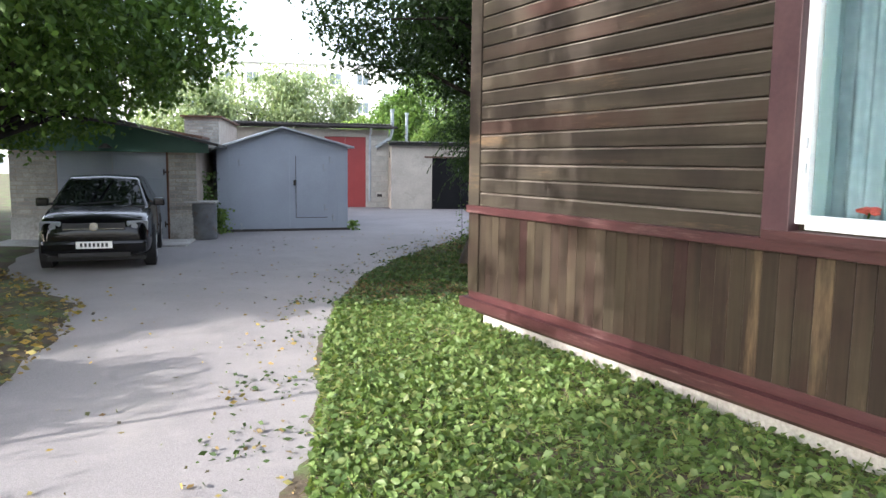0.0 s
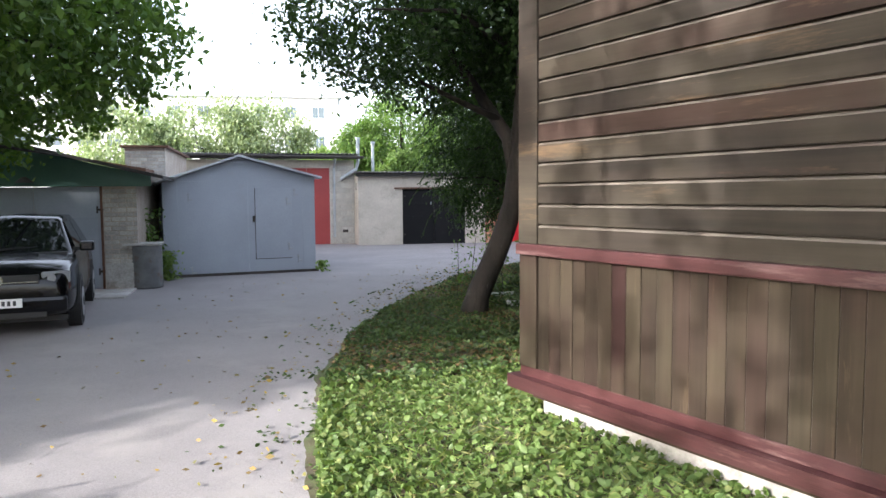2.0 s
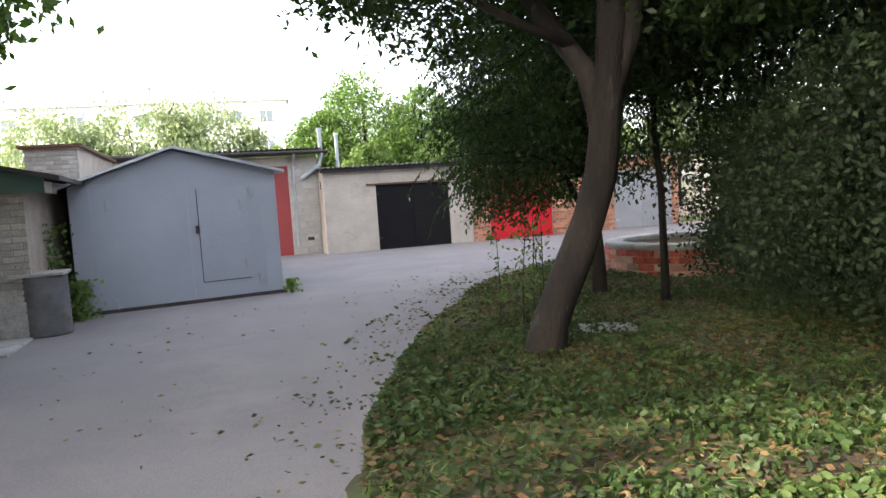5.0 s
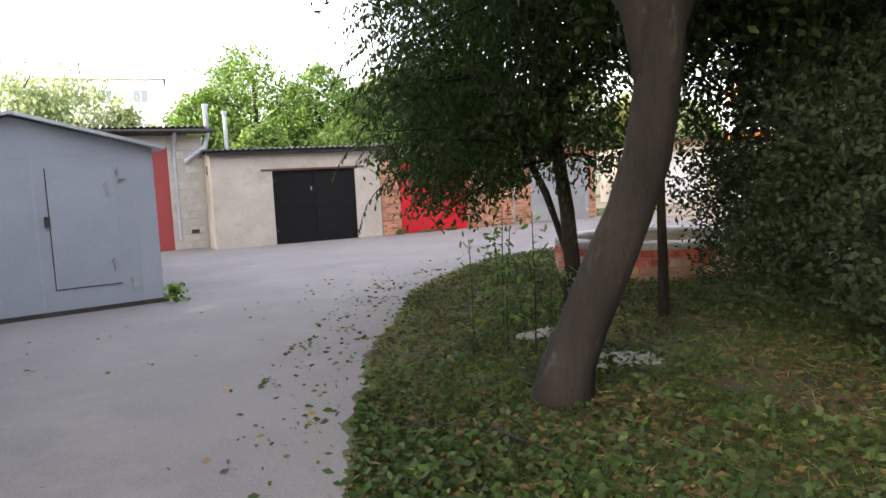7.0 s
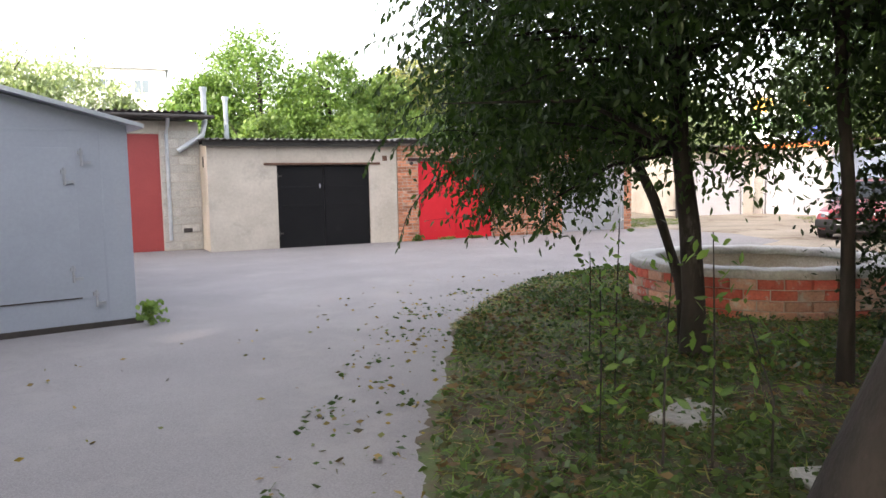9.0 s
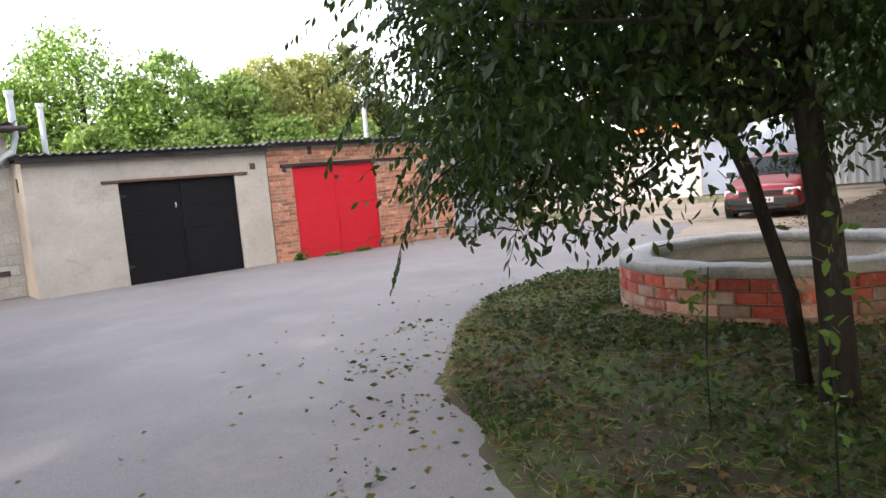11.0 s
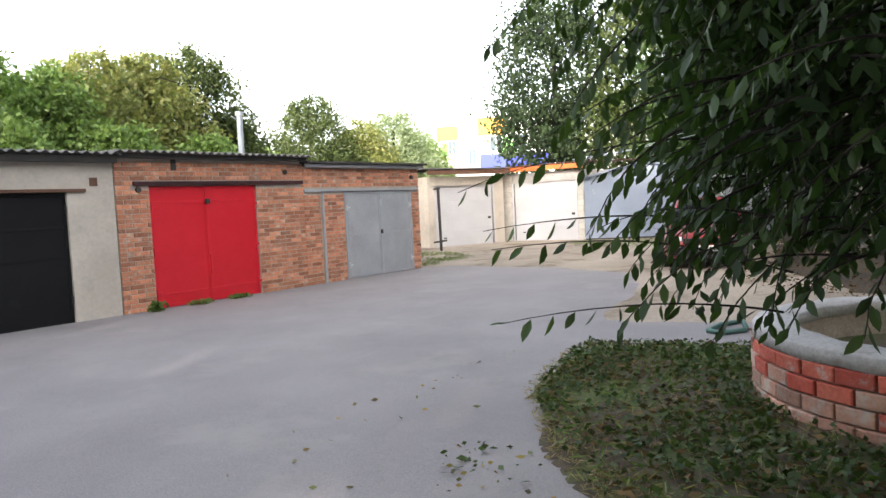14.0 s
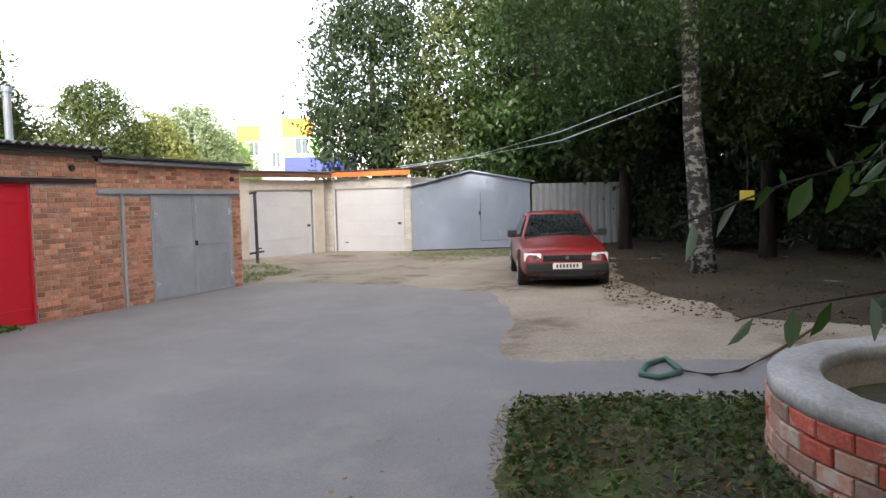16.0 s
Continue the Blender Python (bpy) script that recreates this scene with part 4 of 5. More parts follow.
for m in (brick_planter, brick_paint_red):
    me = bpy.data.meshes.new("brick")
    planter_brick.to_mesh(me)
    me.materials.append(m)
    planter_meshes.append(me)
planter_brick.free()
for row in range(4):
    for k in range(PER):
        a = 2 * math.pi * (k + 0.5 * (row % 2)) / PER
        ob = new("brick", planter_meshes[1 if random.random() < (0.55 if row >= 2 else 0.08) else 0])
        ob.parent = pl
        ob.matrix_local = Matrix.Rotation(a, 4, "Z") @ Matrix.Translation((PR - 0.04 + random.uniform(-0.006, 0.006), 0, 0.015 + row * 0.1105)) @ Matrix.Rotation(math.pi / 2, 4, "Z")


# ---- cars ----
def car(name, m, L, W, paint, label, hood_z, belt_z, roof_z, x_ws, x_rf, x_rr, x_rw, tail_z, lamp, trim_bumper, emblem, rack):
    c = thing(name, m, label, "car", "parked cars")
    h = L / 2
    st = [(-h, 0.80, tail_z - 0.18, 0.38), (-h + 0.08, 0.93, tail_z - 0.04, 0.28), (-h + 0.5, 0.99, tail_z, 0.22), (x_rw - 0.1, 1.0, belt_z, 0.2), (0, 1.0, belt_z, 0.19), (x_ws, 1.0, belt_z - 0.02, 0.2),
          (x_ws + 0.25, 0.99, belt_z - 0.06, 0.2), (h - 0.7, 0.985, hood_z + 0.05, 0.2), (h - 0.3, 0.96, hood_z, 0.21), (h - 0.1, 0.90, hood_z - 0.07, 0.23), (h - 0.02, 0.82, hood_z - 0.18, 0.26), (h, 0.76, hood_z - 0.3, 0.32)]
    bm = bmesh.new()
    rings = []
    for x, k, zt, zb in st:
        w = W / 2 * k
        half = [(0, zb), (w * 0.8, zb), (w * 0.95, zb + 0.05), (w, zb + 0.16), (w * 1.0, (zb + zt) / 2), (w * 0.975, zt - 0.12), (w * 0.93, zt - 0.035), (w * 0.84, zt), (w * 0.45, zt + 0.03), (0, zt + 0.035)]
        loop = half + [(-y, z) for y, z in half[-2:0:-1]]
        rings.append([bm.verts.new((x, y, z)) for y, z in loop])
    n = len(rings[0])
    for u, v in zip(rings, rings[1:]):
        for k in range(n):
            bm.faces.new((u[k], u[(k + 1) % n], v[(k + 1) % n], v[k]))
    bm.faces.new(rings[0])
    bm.faces.new(rings[-1])
    bmesh.ops.recalc_face_normals(bm, faces=bm.faces[:])
    shell = part("body", bm, paint, c, smooth=True)
    sub = shell.modifiers.new("rounding", "SUBSURF")
    sub.levels = sub.render_levels = 2
    # cabin: pillars and roof, with panes set 4 mm proud
    wb, wr = W / 2 * 0.90, W / 2 * 0.68
    bm = bmesh.new()
    secs = [(x_ws + 0.02, wb, belt_z - 0.06, wb * 0.985), (x_rf + 0.04, wr, roof_z - 0.05, wr), (x_rf - 0.25, wr, roof_z, wr), (x_rr + 0.2, wr, roof_z - 0.01, wr), (x_rr, wr, roof_z - 0.07, wr), (x_rw, wb, belt_z - 0.05, wb)]
    lowz = belt_z - 0.1
    top = []
    for x, w, z, _ in secs:
        top.append([bm.verts.new((x, w, z - 0.03)), bm.verts.new((x, w * 0.93, z)), bm.verts.new((x, 0, z + 0.03)), bm.verts.new((x, -w * 0.93, z)), bm.verts.new((x, -w, z - 0.03))])
    for u, v in zip(top, top[1:]):
        for k in range(4):
            bm.faces.new((u[k], u[k + 1], v[k + 1], v[k]))
    for s in (0, 4):
        low = [bm.verts.new((t[s].co.x if i in (0, len(top) - 1) else max(x_rw + 0.05, min(x_ws - 0.05, t[s].co.x * 1.0)), math.copysign(wb, t[s].co.y), lowz)) for i, t in enumerate(top)]
        for i in range(len(top) - 1):
            bm.faces.new((top[i][s], top[i + 1][s], low[i + 1], low[i]))
    bmesh.ops.recalc_face_normals(bm, faces=bm.faces[:])
    cab = part("cabin", bm, paint, c, smooth=True)
    bev = cab.modifiers.new("rounding", "BEVEL")
    bev.width, bev.segments, bev.limit_method = 0.05, 3, "ANGLE"

    def glass(name, pts, push):
        b = bmesh.new()
        vs = [b.verts.new(Vector(p) + Vector(push)) for p in pts]
        f = b.faces.new(vs)
        r = bmesh.ops.extrude_face_region(b, geom=[f])
        for v in r["geom"]:
            if isinstance(v, bmesh.types.BMVert):
                v.co -= Vector(push) * 0.6
        bmesh.ops.recalc_face_normals(b, faces=b.faces[:])
        return part(name, b, dark_glass, c, "dark reflecting window glass")

    zt, zb_ = roof_z - 0.075, belt_z - 0.03
    xa, xb = x_rf + 0.06, x_ws - 0.02
    glass("windscreen", [(xb, -wb * 0.90, zb_), (xb, wb * 0.90, zb_), (xa, wr * 0.90, zt), (xa, -wr * 0.90, zt)], (0.03, 0, 0.028))
    part("cowl", box(x_ws - 0.04, x_ws + 0.14, -wb * 0.9, wb * 0.9, belt_z - 0.055, belt_z - 0.012, 0.01), plastic_black, c)
    for s in (1, -1):
        part("wiper", tube([(x_ws + 0.06, s * 0.08 - 0.25, belt_z + 0.02), (x_ws - 0.01, s * 0.08 + 0.25, belt_z + 0.06)], 0.009, 5), plastic_black, c)
    glass("rear_window", [(x_rw + 0.05, -wb * 0.86, zb_), (x_rw + 0.05, wb * 0.86, zb_), (x_rr - 0.02, wr * 0.88, zt), (x_rr - 0.02, -wr * 0.88, zt)], (-0.03, 0, 0.028))
    for s in (1, -1):
        xm = (x_rf + x_rr) / 2
        for p, q, pt, qt in ((xm + 0.03, x_ws - 0.22, xm + 0.03, x_rf - 0.06), (x_rw + 0.28, xm - 0.03, x_rr + 0.06, xm - 0.03)):
            glass("side_window", [(p, s * wb * 1.0, zb_ + 0.02), (q, s * wb * 1.0, zb_ + 0.02), (qt, s * wr * 1.02, zt - 0.01), (pt, s * wr * 1.02, zt - 0.01)], (0, s * 0.012, 0))
        mir = part("mirror", box(x_ws - 0.36, x_ws - 0.2, min(s * (wb + 0.05), s * (wb + 0.24)), max(s * (wb + 0.05), s * (wb + 0.24)), belt_z - 0.03, belt_z + 0.11, 0.03), paint if trim_bumper is None else plastic_black, c)
        part("mirror_arm", box(x_ws - 0.3, x_ws - 0.24, min(s * (wb - 0.03), s * (wb + 0.06)), max(s * (wb - 0.03), s * (wb + 0.06)), belt_z - 0.02, belt_z + 0.03, 0.008), plastic_black, mir)
        y0, y1 = sorted((s * W * 0.27, s * W * 0.455))
        b = box(h - 0.30, h - 0.035, y0, y1, hood_z - 0.24, hood_z - 0.08, 0.03)
        for v in b.verts:
            if abs(v.co.y) > W * 0.40:
                v.co.x -= 0.10
        hl = part("headlight", b, lamp, c, "clear headlight glass")
        part("reflector", tube([(h - 0.045, s * W * 0.34, hood_z - 0.16), (h - 0.028, s * W * 0.34, hood_z - 0.16)], 0.05, 14), lamp if trim_bumper is None else chrome, hl)
        part("fog_lamp", tube([(h - 0.1, s * W * 0.36, 0.37), (h - 0.015, s * W * 0.36, 0.37)], 0.05, 12), lamp, c)
        y0, y1 = sorted((s * W * 0.30, s * W * 0.46))
        part("tail_light", box(-h - 0.005, -h + 0.2, y0, y1, tail_z - 0.3, tail_z - 0.14, 0.02), steel_red, c)
        for xw in (h - 0.86, -h + 0.82):
            arch = part("wheel_arch", tube([(xw, s * (W / 2 - 0.16), 0.32), (xw, s * (W / 2 + 0.004), 0.32)], 0.37, 24), plastic_black, c)
            wh = thing("wheel", pose(0, 0, 0), "", "")
            wh.parent = c

            part("tyre", tube([(xw, s * (W / 2 - 0.19), 0.31), (xw, s * (W / 2 - 0.16), 0.31), (xw, s * (W / 2 - 0.01), 0.31), (xw, s * (W / 2 + 0.012), 0.31)], [0.28, 0.31, 0.31, 0.285], 28), rubber, wh, smooth=False)
            part("rim", tube([(xw, s * (W / 2), 0.31), (xw, s * (W / 2 + 0.016), 0.31)], [0.205, 0.20], 24), alloy, wh)
            part("hub_cap", tube([(xw, s * (W / 2 + 0.014), 0.31), (xw, s * (W / 2 + 0.024), 0.31)], 0.06, 12), plastic_black, wh)
    part("bumper", box(h - 0.16, h + 0.03, -W * 0.44, W * 0.44, 0.30, 0.50, 0.05), trim_bumper or paint, c, "front bumper")
    part("intake", box(h - 0.1, h + 0.012, -W * 0.30, W * 0.30, 0.24, 0.32, 0.01), plastic_black, c)
    part("bumper", box(-h - 0.03, -h + 0.16, -W * 0.45, W * 0.45, 0.34, 0.56, 0.05), trim_bumper or paint, c, "rear bumper")
    gr = part("grille", box(h - 0.12, h + 0.0, -W * 0.26, W * 0.26, hood_z - 0.22, hood_z - 0.11, 0.012), plastic_black, c)
    for k in range(1 if trim_bumper is None else 2):
        part("grille_bar", box(h - 0.05, h + 0.008, -W * 0.25, W * 0.25, hood_z - 0.20 + k * 0.045, hood_z - 0.19 + k * 0.045), chrome if trim_bumper is None else plastic_black, gr)
    part("emblem", tube([(h, 0, hood_z - 0.16), (h + 0.018, 0, hood_z - 0.16)], emblem, 20), chrome, c, "plain round chrome badge")
    pt = part("number_plate", box(h + 0.03, h + 0.042, -0.26, 0.26, 0.38, 0.49, 0.004), plate_white, c, "white number plate with dark bars")
    for k in range(7):
        part("plate_bar", box(h + 0.042, h + 0.045, -0.20 + k * 0.06, -0.165 + k * 0.06, 0.405, 0.465), plate_ink, pt)
    part("underside", box(-h + 0.3, h - 0.3, -W * 0.42, W * 0.42, 0.15, 0.22), plastic_black, c)
    return c


fa = math.degrees(math.atan2(-0.98, 0.16))
ca = Vector((-11.55, 4.30, 0)) - 2.1 * Vector((0.16, -0.987, 0))
car("parked_hatchback", pose(ca.x, ca.y, 0, 0, 0, fa), 4.2, 1.72, car_black, "glossy black hatchback parked before the shed", 0.88, 1.00, 1.46, 1.05, 0.35, -1.35, -1.9, 1.0, lamp_dark, None, 0.065, False)
fb = math.degrees(math.atan2(-0.317, -0.949))
cb = Vector((7.46, 13.27, 0)) - 2.2 * Vector((-0.949, -0.317, 0))
car("parked_hatchback", pose(cb.x, cb.y, 0, 0, 0, fb), 4.4, 1.68, car_red, "faded red older hatchback with black bumpers", 0.74, 0.92, 1.38, 0.85, 0.15, -1.1, -1.75, 0.94, lamp_lens, plastic_black, 0.035, False)


# ---- trees and shrubs ----
def at(base, blobs):
    return [((c[0] - base[0], c[1] - base[1], c[2]), r) for c, r in blobs]


B = (-5.55, 4.35, 0)
lean = tree("leaning_tree", B, [(0.08, -0.04, 0.3), (0.17, -0.08, 0.55), (0.31, -0.15, 0.9), (0.42, -0.25, 1.25), (0.50, -0.35, 1.6), (0.54, -0.45, 2.2), (0.58, -0.52, 2.9), (0.62, -0.45, 3.6), (0.62, -0.1, 4.3), (0.6, 0.0, 5.0)],
     at(B, [((-6.6, 4.4, 4.2), (1.7, 1.9, 1.1)), ((-5.0, 4.6, 4.6), (1.8, 1.8, 1.4)), ((-5.4, 5.9, 3.9), (1.5, 1.6, 0.9)), ((-5.3, 3.3, 5.3), (1.8, 1.6, 1.2)), ((-3.9, 4.7, 3.6), (1.4, 1.5, 1.2)), ((-4.0, 3.4, 3.7), (1.5, 1.4, 0.9)), ((-3.3, 2.2, 3.9), (1.6, 1.5, 1.1)), ((-2.2, 4.0, 4.4), (1.6, 1.8, 1.1))]),
     78000, 0.095, leaf_deep, "leaning old tree with dark bark and dense crown", "tree", radius=0.155, clumps=460, spread=0.15, seed=11, twigs=2)
for pts, r0 in (([(0.52, -0.40, 1.95), (0.42, -0.35, 2.5), (0.1, -0.1, 3.1), (-0.35, 0.05, 3.8), (-0.9, 0.2, 4.4)], 0.115), ([(0.54, -0.42, 2.1), (0.72, -0.55, 2.8), (0.8, -0.6, 3.6), (1.0, -0.6, 4.6)], 0.12), ([(0.56, -0.5, 2.6), (1.1, -0.3, 3.1), (1.9, 0.1, 3.5), (2.7, 0.0, 3.9)], 0.075), ([(0.3, -0.3, 2.75), (-0.2, -0.3, 2.95), (-0.8, -0.2, 3.25)], 0.05)):
    bm = tube(pts, [r0 * (1 - 0.75 * i / len(pts)) for i in range(len(pts))], 10)
    for v in bm.verts:
        v.co += 0.1 * r0 * noise.noise_vector(v.co * 7)
    part("limb", bm, bark, lean, smooth=True)
B = (-3.4, 7.1, 0)
tree("bird_cherry", B, [(0.03, 0.02, 0.5), (0.0, 0.05, 1.1), (-0.05, 0.1, 1.7), (0.0, 0.2, 2.4), (0.0, 0.3, 3.4)],
     at(B, [((-3.8, 7.8, 3.1), (1.5, 1.6, 1.3)), ((-3.3, 9.0, 2.9), (1.2, 1.3, 1.3)), ((-2.6, 8.3, 3.9), (1.9, 1.8, 1.3)), ((-3.0, 6.9, 2.6), (1.6, 1.3, 1.2)), ((-4.3, 8.1, 1.75), (0.8, 0.9, 0.75)), ((-4.9, 7.7, 2.1), (0.6, 0.7, 0.6)), ((-2.9, 9.3, 1.9), (0.8, 0.9, 0.7))]),
     52000, 0.078, leaf_deep, "young tree with drooping leafy branches over the lawn", "tree", radius=0.08, clumps=300, spread=0.2, seed=12, droop=1.2, twigs=2, plain=False, width=0.42)
second = thing("cherry_stem", pose(-3.25, 7.35, 0), "slanting second stem of the young tree", "tree")
part("trunk", tube([(0, 0, -0.1), (0.05, 0.1, 0.6), (-0.15, 0.2, 1.3), (-0.5, 0.35, 2.1), (-0.8, 0.5, 2.8)], [0.06, 0.05, 0.045, 0.035, 0.02], 8), bark, second, smooth=True)
B = (-3.1, 6.0, 0)
tree("sapling", B, [(0.0, 0.0, 0.6), (0.02, 0.03, 1.4), (0.0, 0.1, 2.2), (0.05, 0.1, 3.2)], at(B, [((-2.9, 6.0, 3.4), (1.3, 1.3, 1.1)), ((-2.3, 5.4, 3.2), (1.1, 1.1, 0.9))]), 16000, 0.09, leaf_shade,
     "thin dark sapling in the undergrowth", "tree", radius=0.045, clumps=60, seed=13)
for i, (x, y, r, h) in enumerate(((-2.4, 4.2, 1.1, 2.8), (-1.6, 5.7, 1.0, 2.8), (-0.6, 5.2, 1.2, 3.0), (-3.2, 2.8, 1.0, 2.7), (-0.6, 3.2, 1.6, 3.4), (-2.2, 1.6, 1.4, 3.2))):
    tree("shrub", (x, y, 0), [(0.05, 0, 0.4), (0.1, 0.05, 1.0), (0.1, 0.1, h * 0.7)], [((0, 0, h * 0.62), (r, r, h * 0.40)), ((-0.3, 0.2, h * 0.35), (r * 0.8, r * 0.8, h * 0.25))], 17000, 0.066, leaf_shade, "dense dark shrub behind the house corner", "shrub", "shrubs on the lawn", radius=0.035, clumps=60, seed=20 + i)


def spray(rng, start, heading, length, drop, leaf_len, spacing, woods, leaves):
    """One thin drooping twig with single leaves alternating along it."""
    pts, p, d = [], Vector(start), Vector(heading).normalized()
    k = 10
    for i in range(k + 1):
        pts.append(p.copy())
        d = (d + Vector((rng.normal() * 0.08, rng.normal() * 0.08, -drop / k))).normalized()
        p = p + d * (length / k)
    tube(pts, [0.006 - 0.0045 * i / k for i in range(k + 1)], 5, woods)
    m = int(length / spacing)
    for j in range(m):
        u = (j + 0.5) / m * k
        i = min(int(u), k - 1)
        q = pts[i].lerp(pts[i + 1], u - i)
        t = (pts[i + 1] - pts[i]).normalized()
        s = t.cross(Vector((0, 0, 1))).normalized() * (1 if j % 2 else -1)
        w = t * 0.55 + s * 0.6 + Vector((0, 0, -0.75)) + Vector(rng.normal(size=3) * 0.25)
        w.normalize()
        ln = leaf_len * rng.uniform(0.7, 1.15)
        leaves.append((q + w * ln * 0.55, w, ln))


rng = np.random.default_rng(77)
hang = thing("hanging_branches", pose(0, 0, 0), "drooping leafy branches hanging towards the asphalt", "branches")
woods, leaves = bmesh.new(), []
for i in range(170):
    a = rng.uniform(radians(60), radians(185))
    r = rng.uniform(0.9, 1.75)
    s = (-3.3 + r * math.cos(a) * 0.95, 8.1 + r * math.sin(a), rng.uniform(1.55, 3.9))
    if s[1] > 9.5 and s[2] < 2.5:
        continue
    spray(rng, s, (math.cos(a) * 0.9 - 0.1, math.sin(a) * 0.9, rng.uniform(-0.35, 0.35)), rng.uniform(0.5, 1.1), rng.uniform(0.6, 1.5), 0.075, 0.034, woods, leaves)
for i in range(75):
    s = (rng.uniform(-4.05, -2.9), rng.uniform(8.9, 9.85), rng.uniform(1.25, 3.2))
    spray(rng, s, (-0.35 + rng.normal() * 0.35, 0.55, rng.uniform(-0.3, 0.3)), rng.uniform(0.4, 0.62), rng.uniform(0.5, 1.4), 0.085, 0.038, woods, leaves)
for i in range(26):
    s = (rng.uniform(-3.7, -2.7), rng.uniform(9.5, 10.05), rng.uniform(2.2, 3.3))
    spray(rng, s, (-0.3 + rng.normal() * 0.3, 0.6, rng.uniform(-0.2, 0.3)), rng.uniform(0.45, 0.7), rng.uniform(0.4, 1.1), 0.09, 0.045, woods, leaves)
for i in range(80):
    s = (rng.uniform(-4.0, -2.9), rng.uniform(9.1, 9.7), rng.uniform(1.3, 3.0))
    spray(rng, s, (-0.35 + rng.normal() * 0.3, 0.5, rng.uniform(-0.3, 0.25)), rng.uniform(0.4, 0.7), rng.uniform(0.4, 1.3), 0.092, 0.042, woods, leaves)
for s, e in (((-3.2, 9.75, 1.75), (-4.22, 10.62, 1.66)), ((-3.1, 9.6, 1.15), (-4.3, 10.5, 1.42)), ((-3.0, 9.8, 2.15), (-4.05, 10.52, 1.86)), ((-3.2, 9.7, 1.35), (-4.2, 10.46, 1.50)), ((-3.3, 9.6, 1.0), (-4.35, 10.3, 1.12))):
    v = Vector(e) - Vector(s)
    spray(rng, s, v + Vector((0, 0, 0.22)), v.length, 0.4, 0.098, 0.085, woods, leaves)
part("twig_wood", woods, bark, hang, kind="stuff")
lc = np.array([tuple(q) for q, _, _ in leaves])
ld = np.array([tuple(w) for _, w, _ in leaves])
me = leaf_mesh("leaves", lc, ld, np.array([s for _, _, s in leaves]), rng, 0.40, 0.3)
me.materials.append(leaf_deep)
ob = new("leaves", me)
ob.parent = hang
tagged(ob, kind="stuff")

B = (-13.2, 3.2, 0)
tree("maple", B, [(0.0, 0.0, 0.8), (0.1, 0.0, 1.8), (0.3, 0.1, 3.0), (0.5, 0.2, 4.5)], at(B, [((-11.6, 4.1, 4.0), (1.9, 2.3, 1.5)), ((-10.4, 5.2, 3.9), (1.1, 1.6, 0.9)), ((-12.5, 2.2, 4.4), (2.2, 2.4, 2.0)), ((-13.0, 5.2, 4.0), (2.0, 2.2, 1.9)), ((-11.5, 0.6, 5.0), (1.6, 2.0, 1.3)), ((-13.2, 6.6, 2.45), (1.5, 0.8, 0.5)), ((-11.7, 6.9, 2.95), (1.1, 0.8, 0.45)), ((-14.0, 4.6, 2.2), (1.2, 1.2, 0.8))]),
     60000, 0.13, leaf_mid, "broad tree hanging over the shed and the black car", "tree", radius=0.18, clumps=340, spread=0.15, seed=31, twigs=1)
# unseen row of tall trees, added only to block low sun from the yard
for i, y in enumerate((-2.6, 0.6, 3.8, 7.0, 10.2, 13.4, 16.4)):
    tree("yard_sun_blocker", (-22.0 - 0.8 * (i % 2), y, 0), [(0, 0, 2.0), (0.1, 0, 6.0), (0.1, 0.1, 10), (0.1, 0, 15)], [((0, 0, 9.5), (1.9, 2.1, 7.0)), ((0.2, 0, 3.5), (1.8, 2.1, 3.0)), ((0, 0.2, 14.5), (1.8, 2.1, 3.5)), ((0, 0, 18.5), (1.7, 2.0, 3.0))], 13000, 0.5, leaf_mid, "unseen tall tree added to keep the sun off the yard", "tree", "row of poplars", radius=0.24, clumps=260, spread=0.24, seed=40 + i)
# two trees out of view, placed for their shadows on the house wall
tree("wall_shade_tree", (-13.9, -8.2, 0), [(0, 0, 1.2), (0.1, 0, 2.6), (0.2, 0.1, 4.2), (0.3, 0.1, 6)], [((0.4, 0.5, 5.3), (1.6, 1.9, 2.2)), ((0.2, -1.8, 5.2), (1.6, 2.0, 2.2)), ((0.6, 1.5, 5.4), (1.2, 1.2, 1.9))], 34000, 0.17, leaf_mid, "unseen dense tree on the verge, placed to shade the house wall", "tree", "trees on the verge", radius=0.17, clumps=200, spread=0.22, seed=46)
tree("wall_shade_tree", (-13.7, -4.4, 0), [(0, 0, 1.2), (0.1, 0, 2.6), (0.3, 0.1, 4.0), (0.5, 0.2, 6.3)], [((0.5, 0.2, 5.0), (1.1, 1.9, 1.6))], 2900, 0.14, leaf_mid, "unseen thinly leaved tree on the verge, placed to dapple the house wall", "tree", "trees on the verge", radius=0.03, clumps=34, spread=0.11, seed=47)
# low bushes out of view, added to shade the asphalt but not the lawn
for i, (x, y) in enumerate(((-13.5, -8.6), (-13.7, -5.9), (-13.6, -3.3), (-13.8, -0.8))):
    tree("asphalt_shade_bush", (x, y, 0), [(0, 0, 0.4), (0.1, 0, 0.9), (0.1, 0.1, 1.6)], [((0, 0, 1.2), (0.9, 1.25, 0.75))], 6000, 0.11, leaf_mid, "unseen bush on the verge, added to shade the asphalt", "bush", "bushes on the verge", radius=0.04, clumps=50, spread=0.2, seed=54 + i)
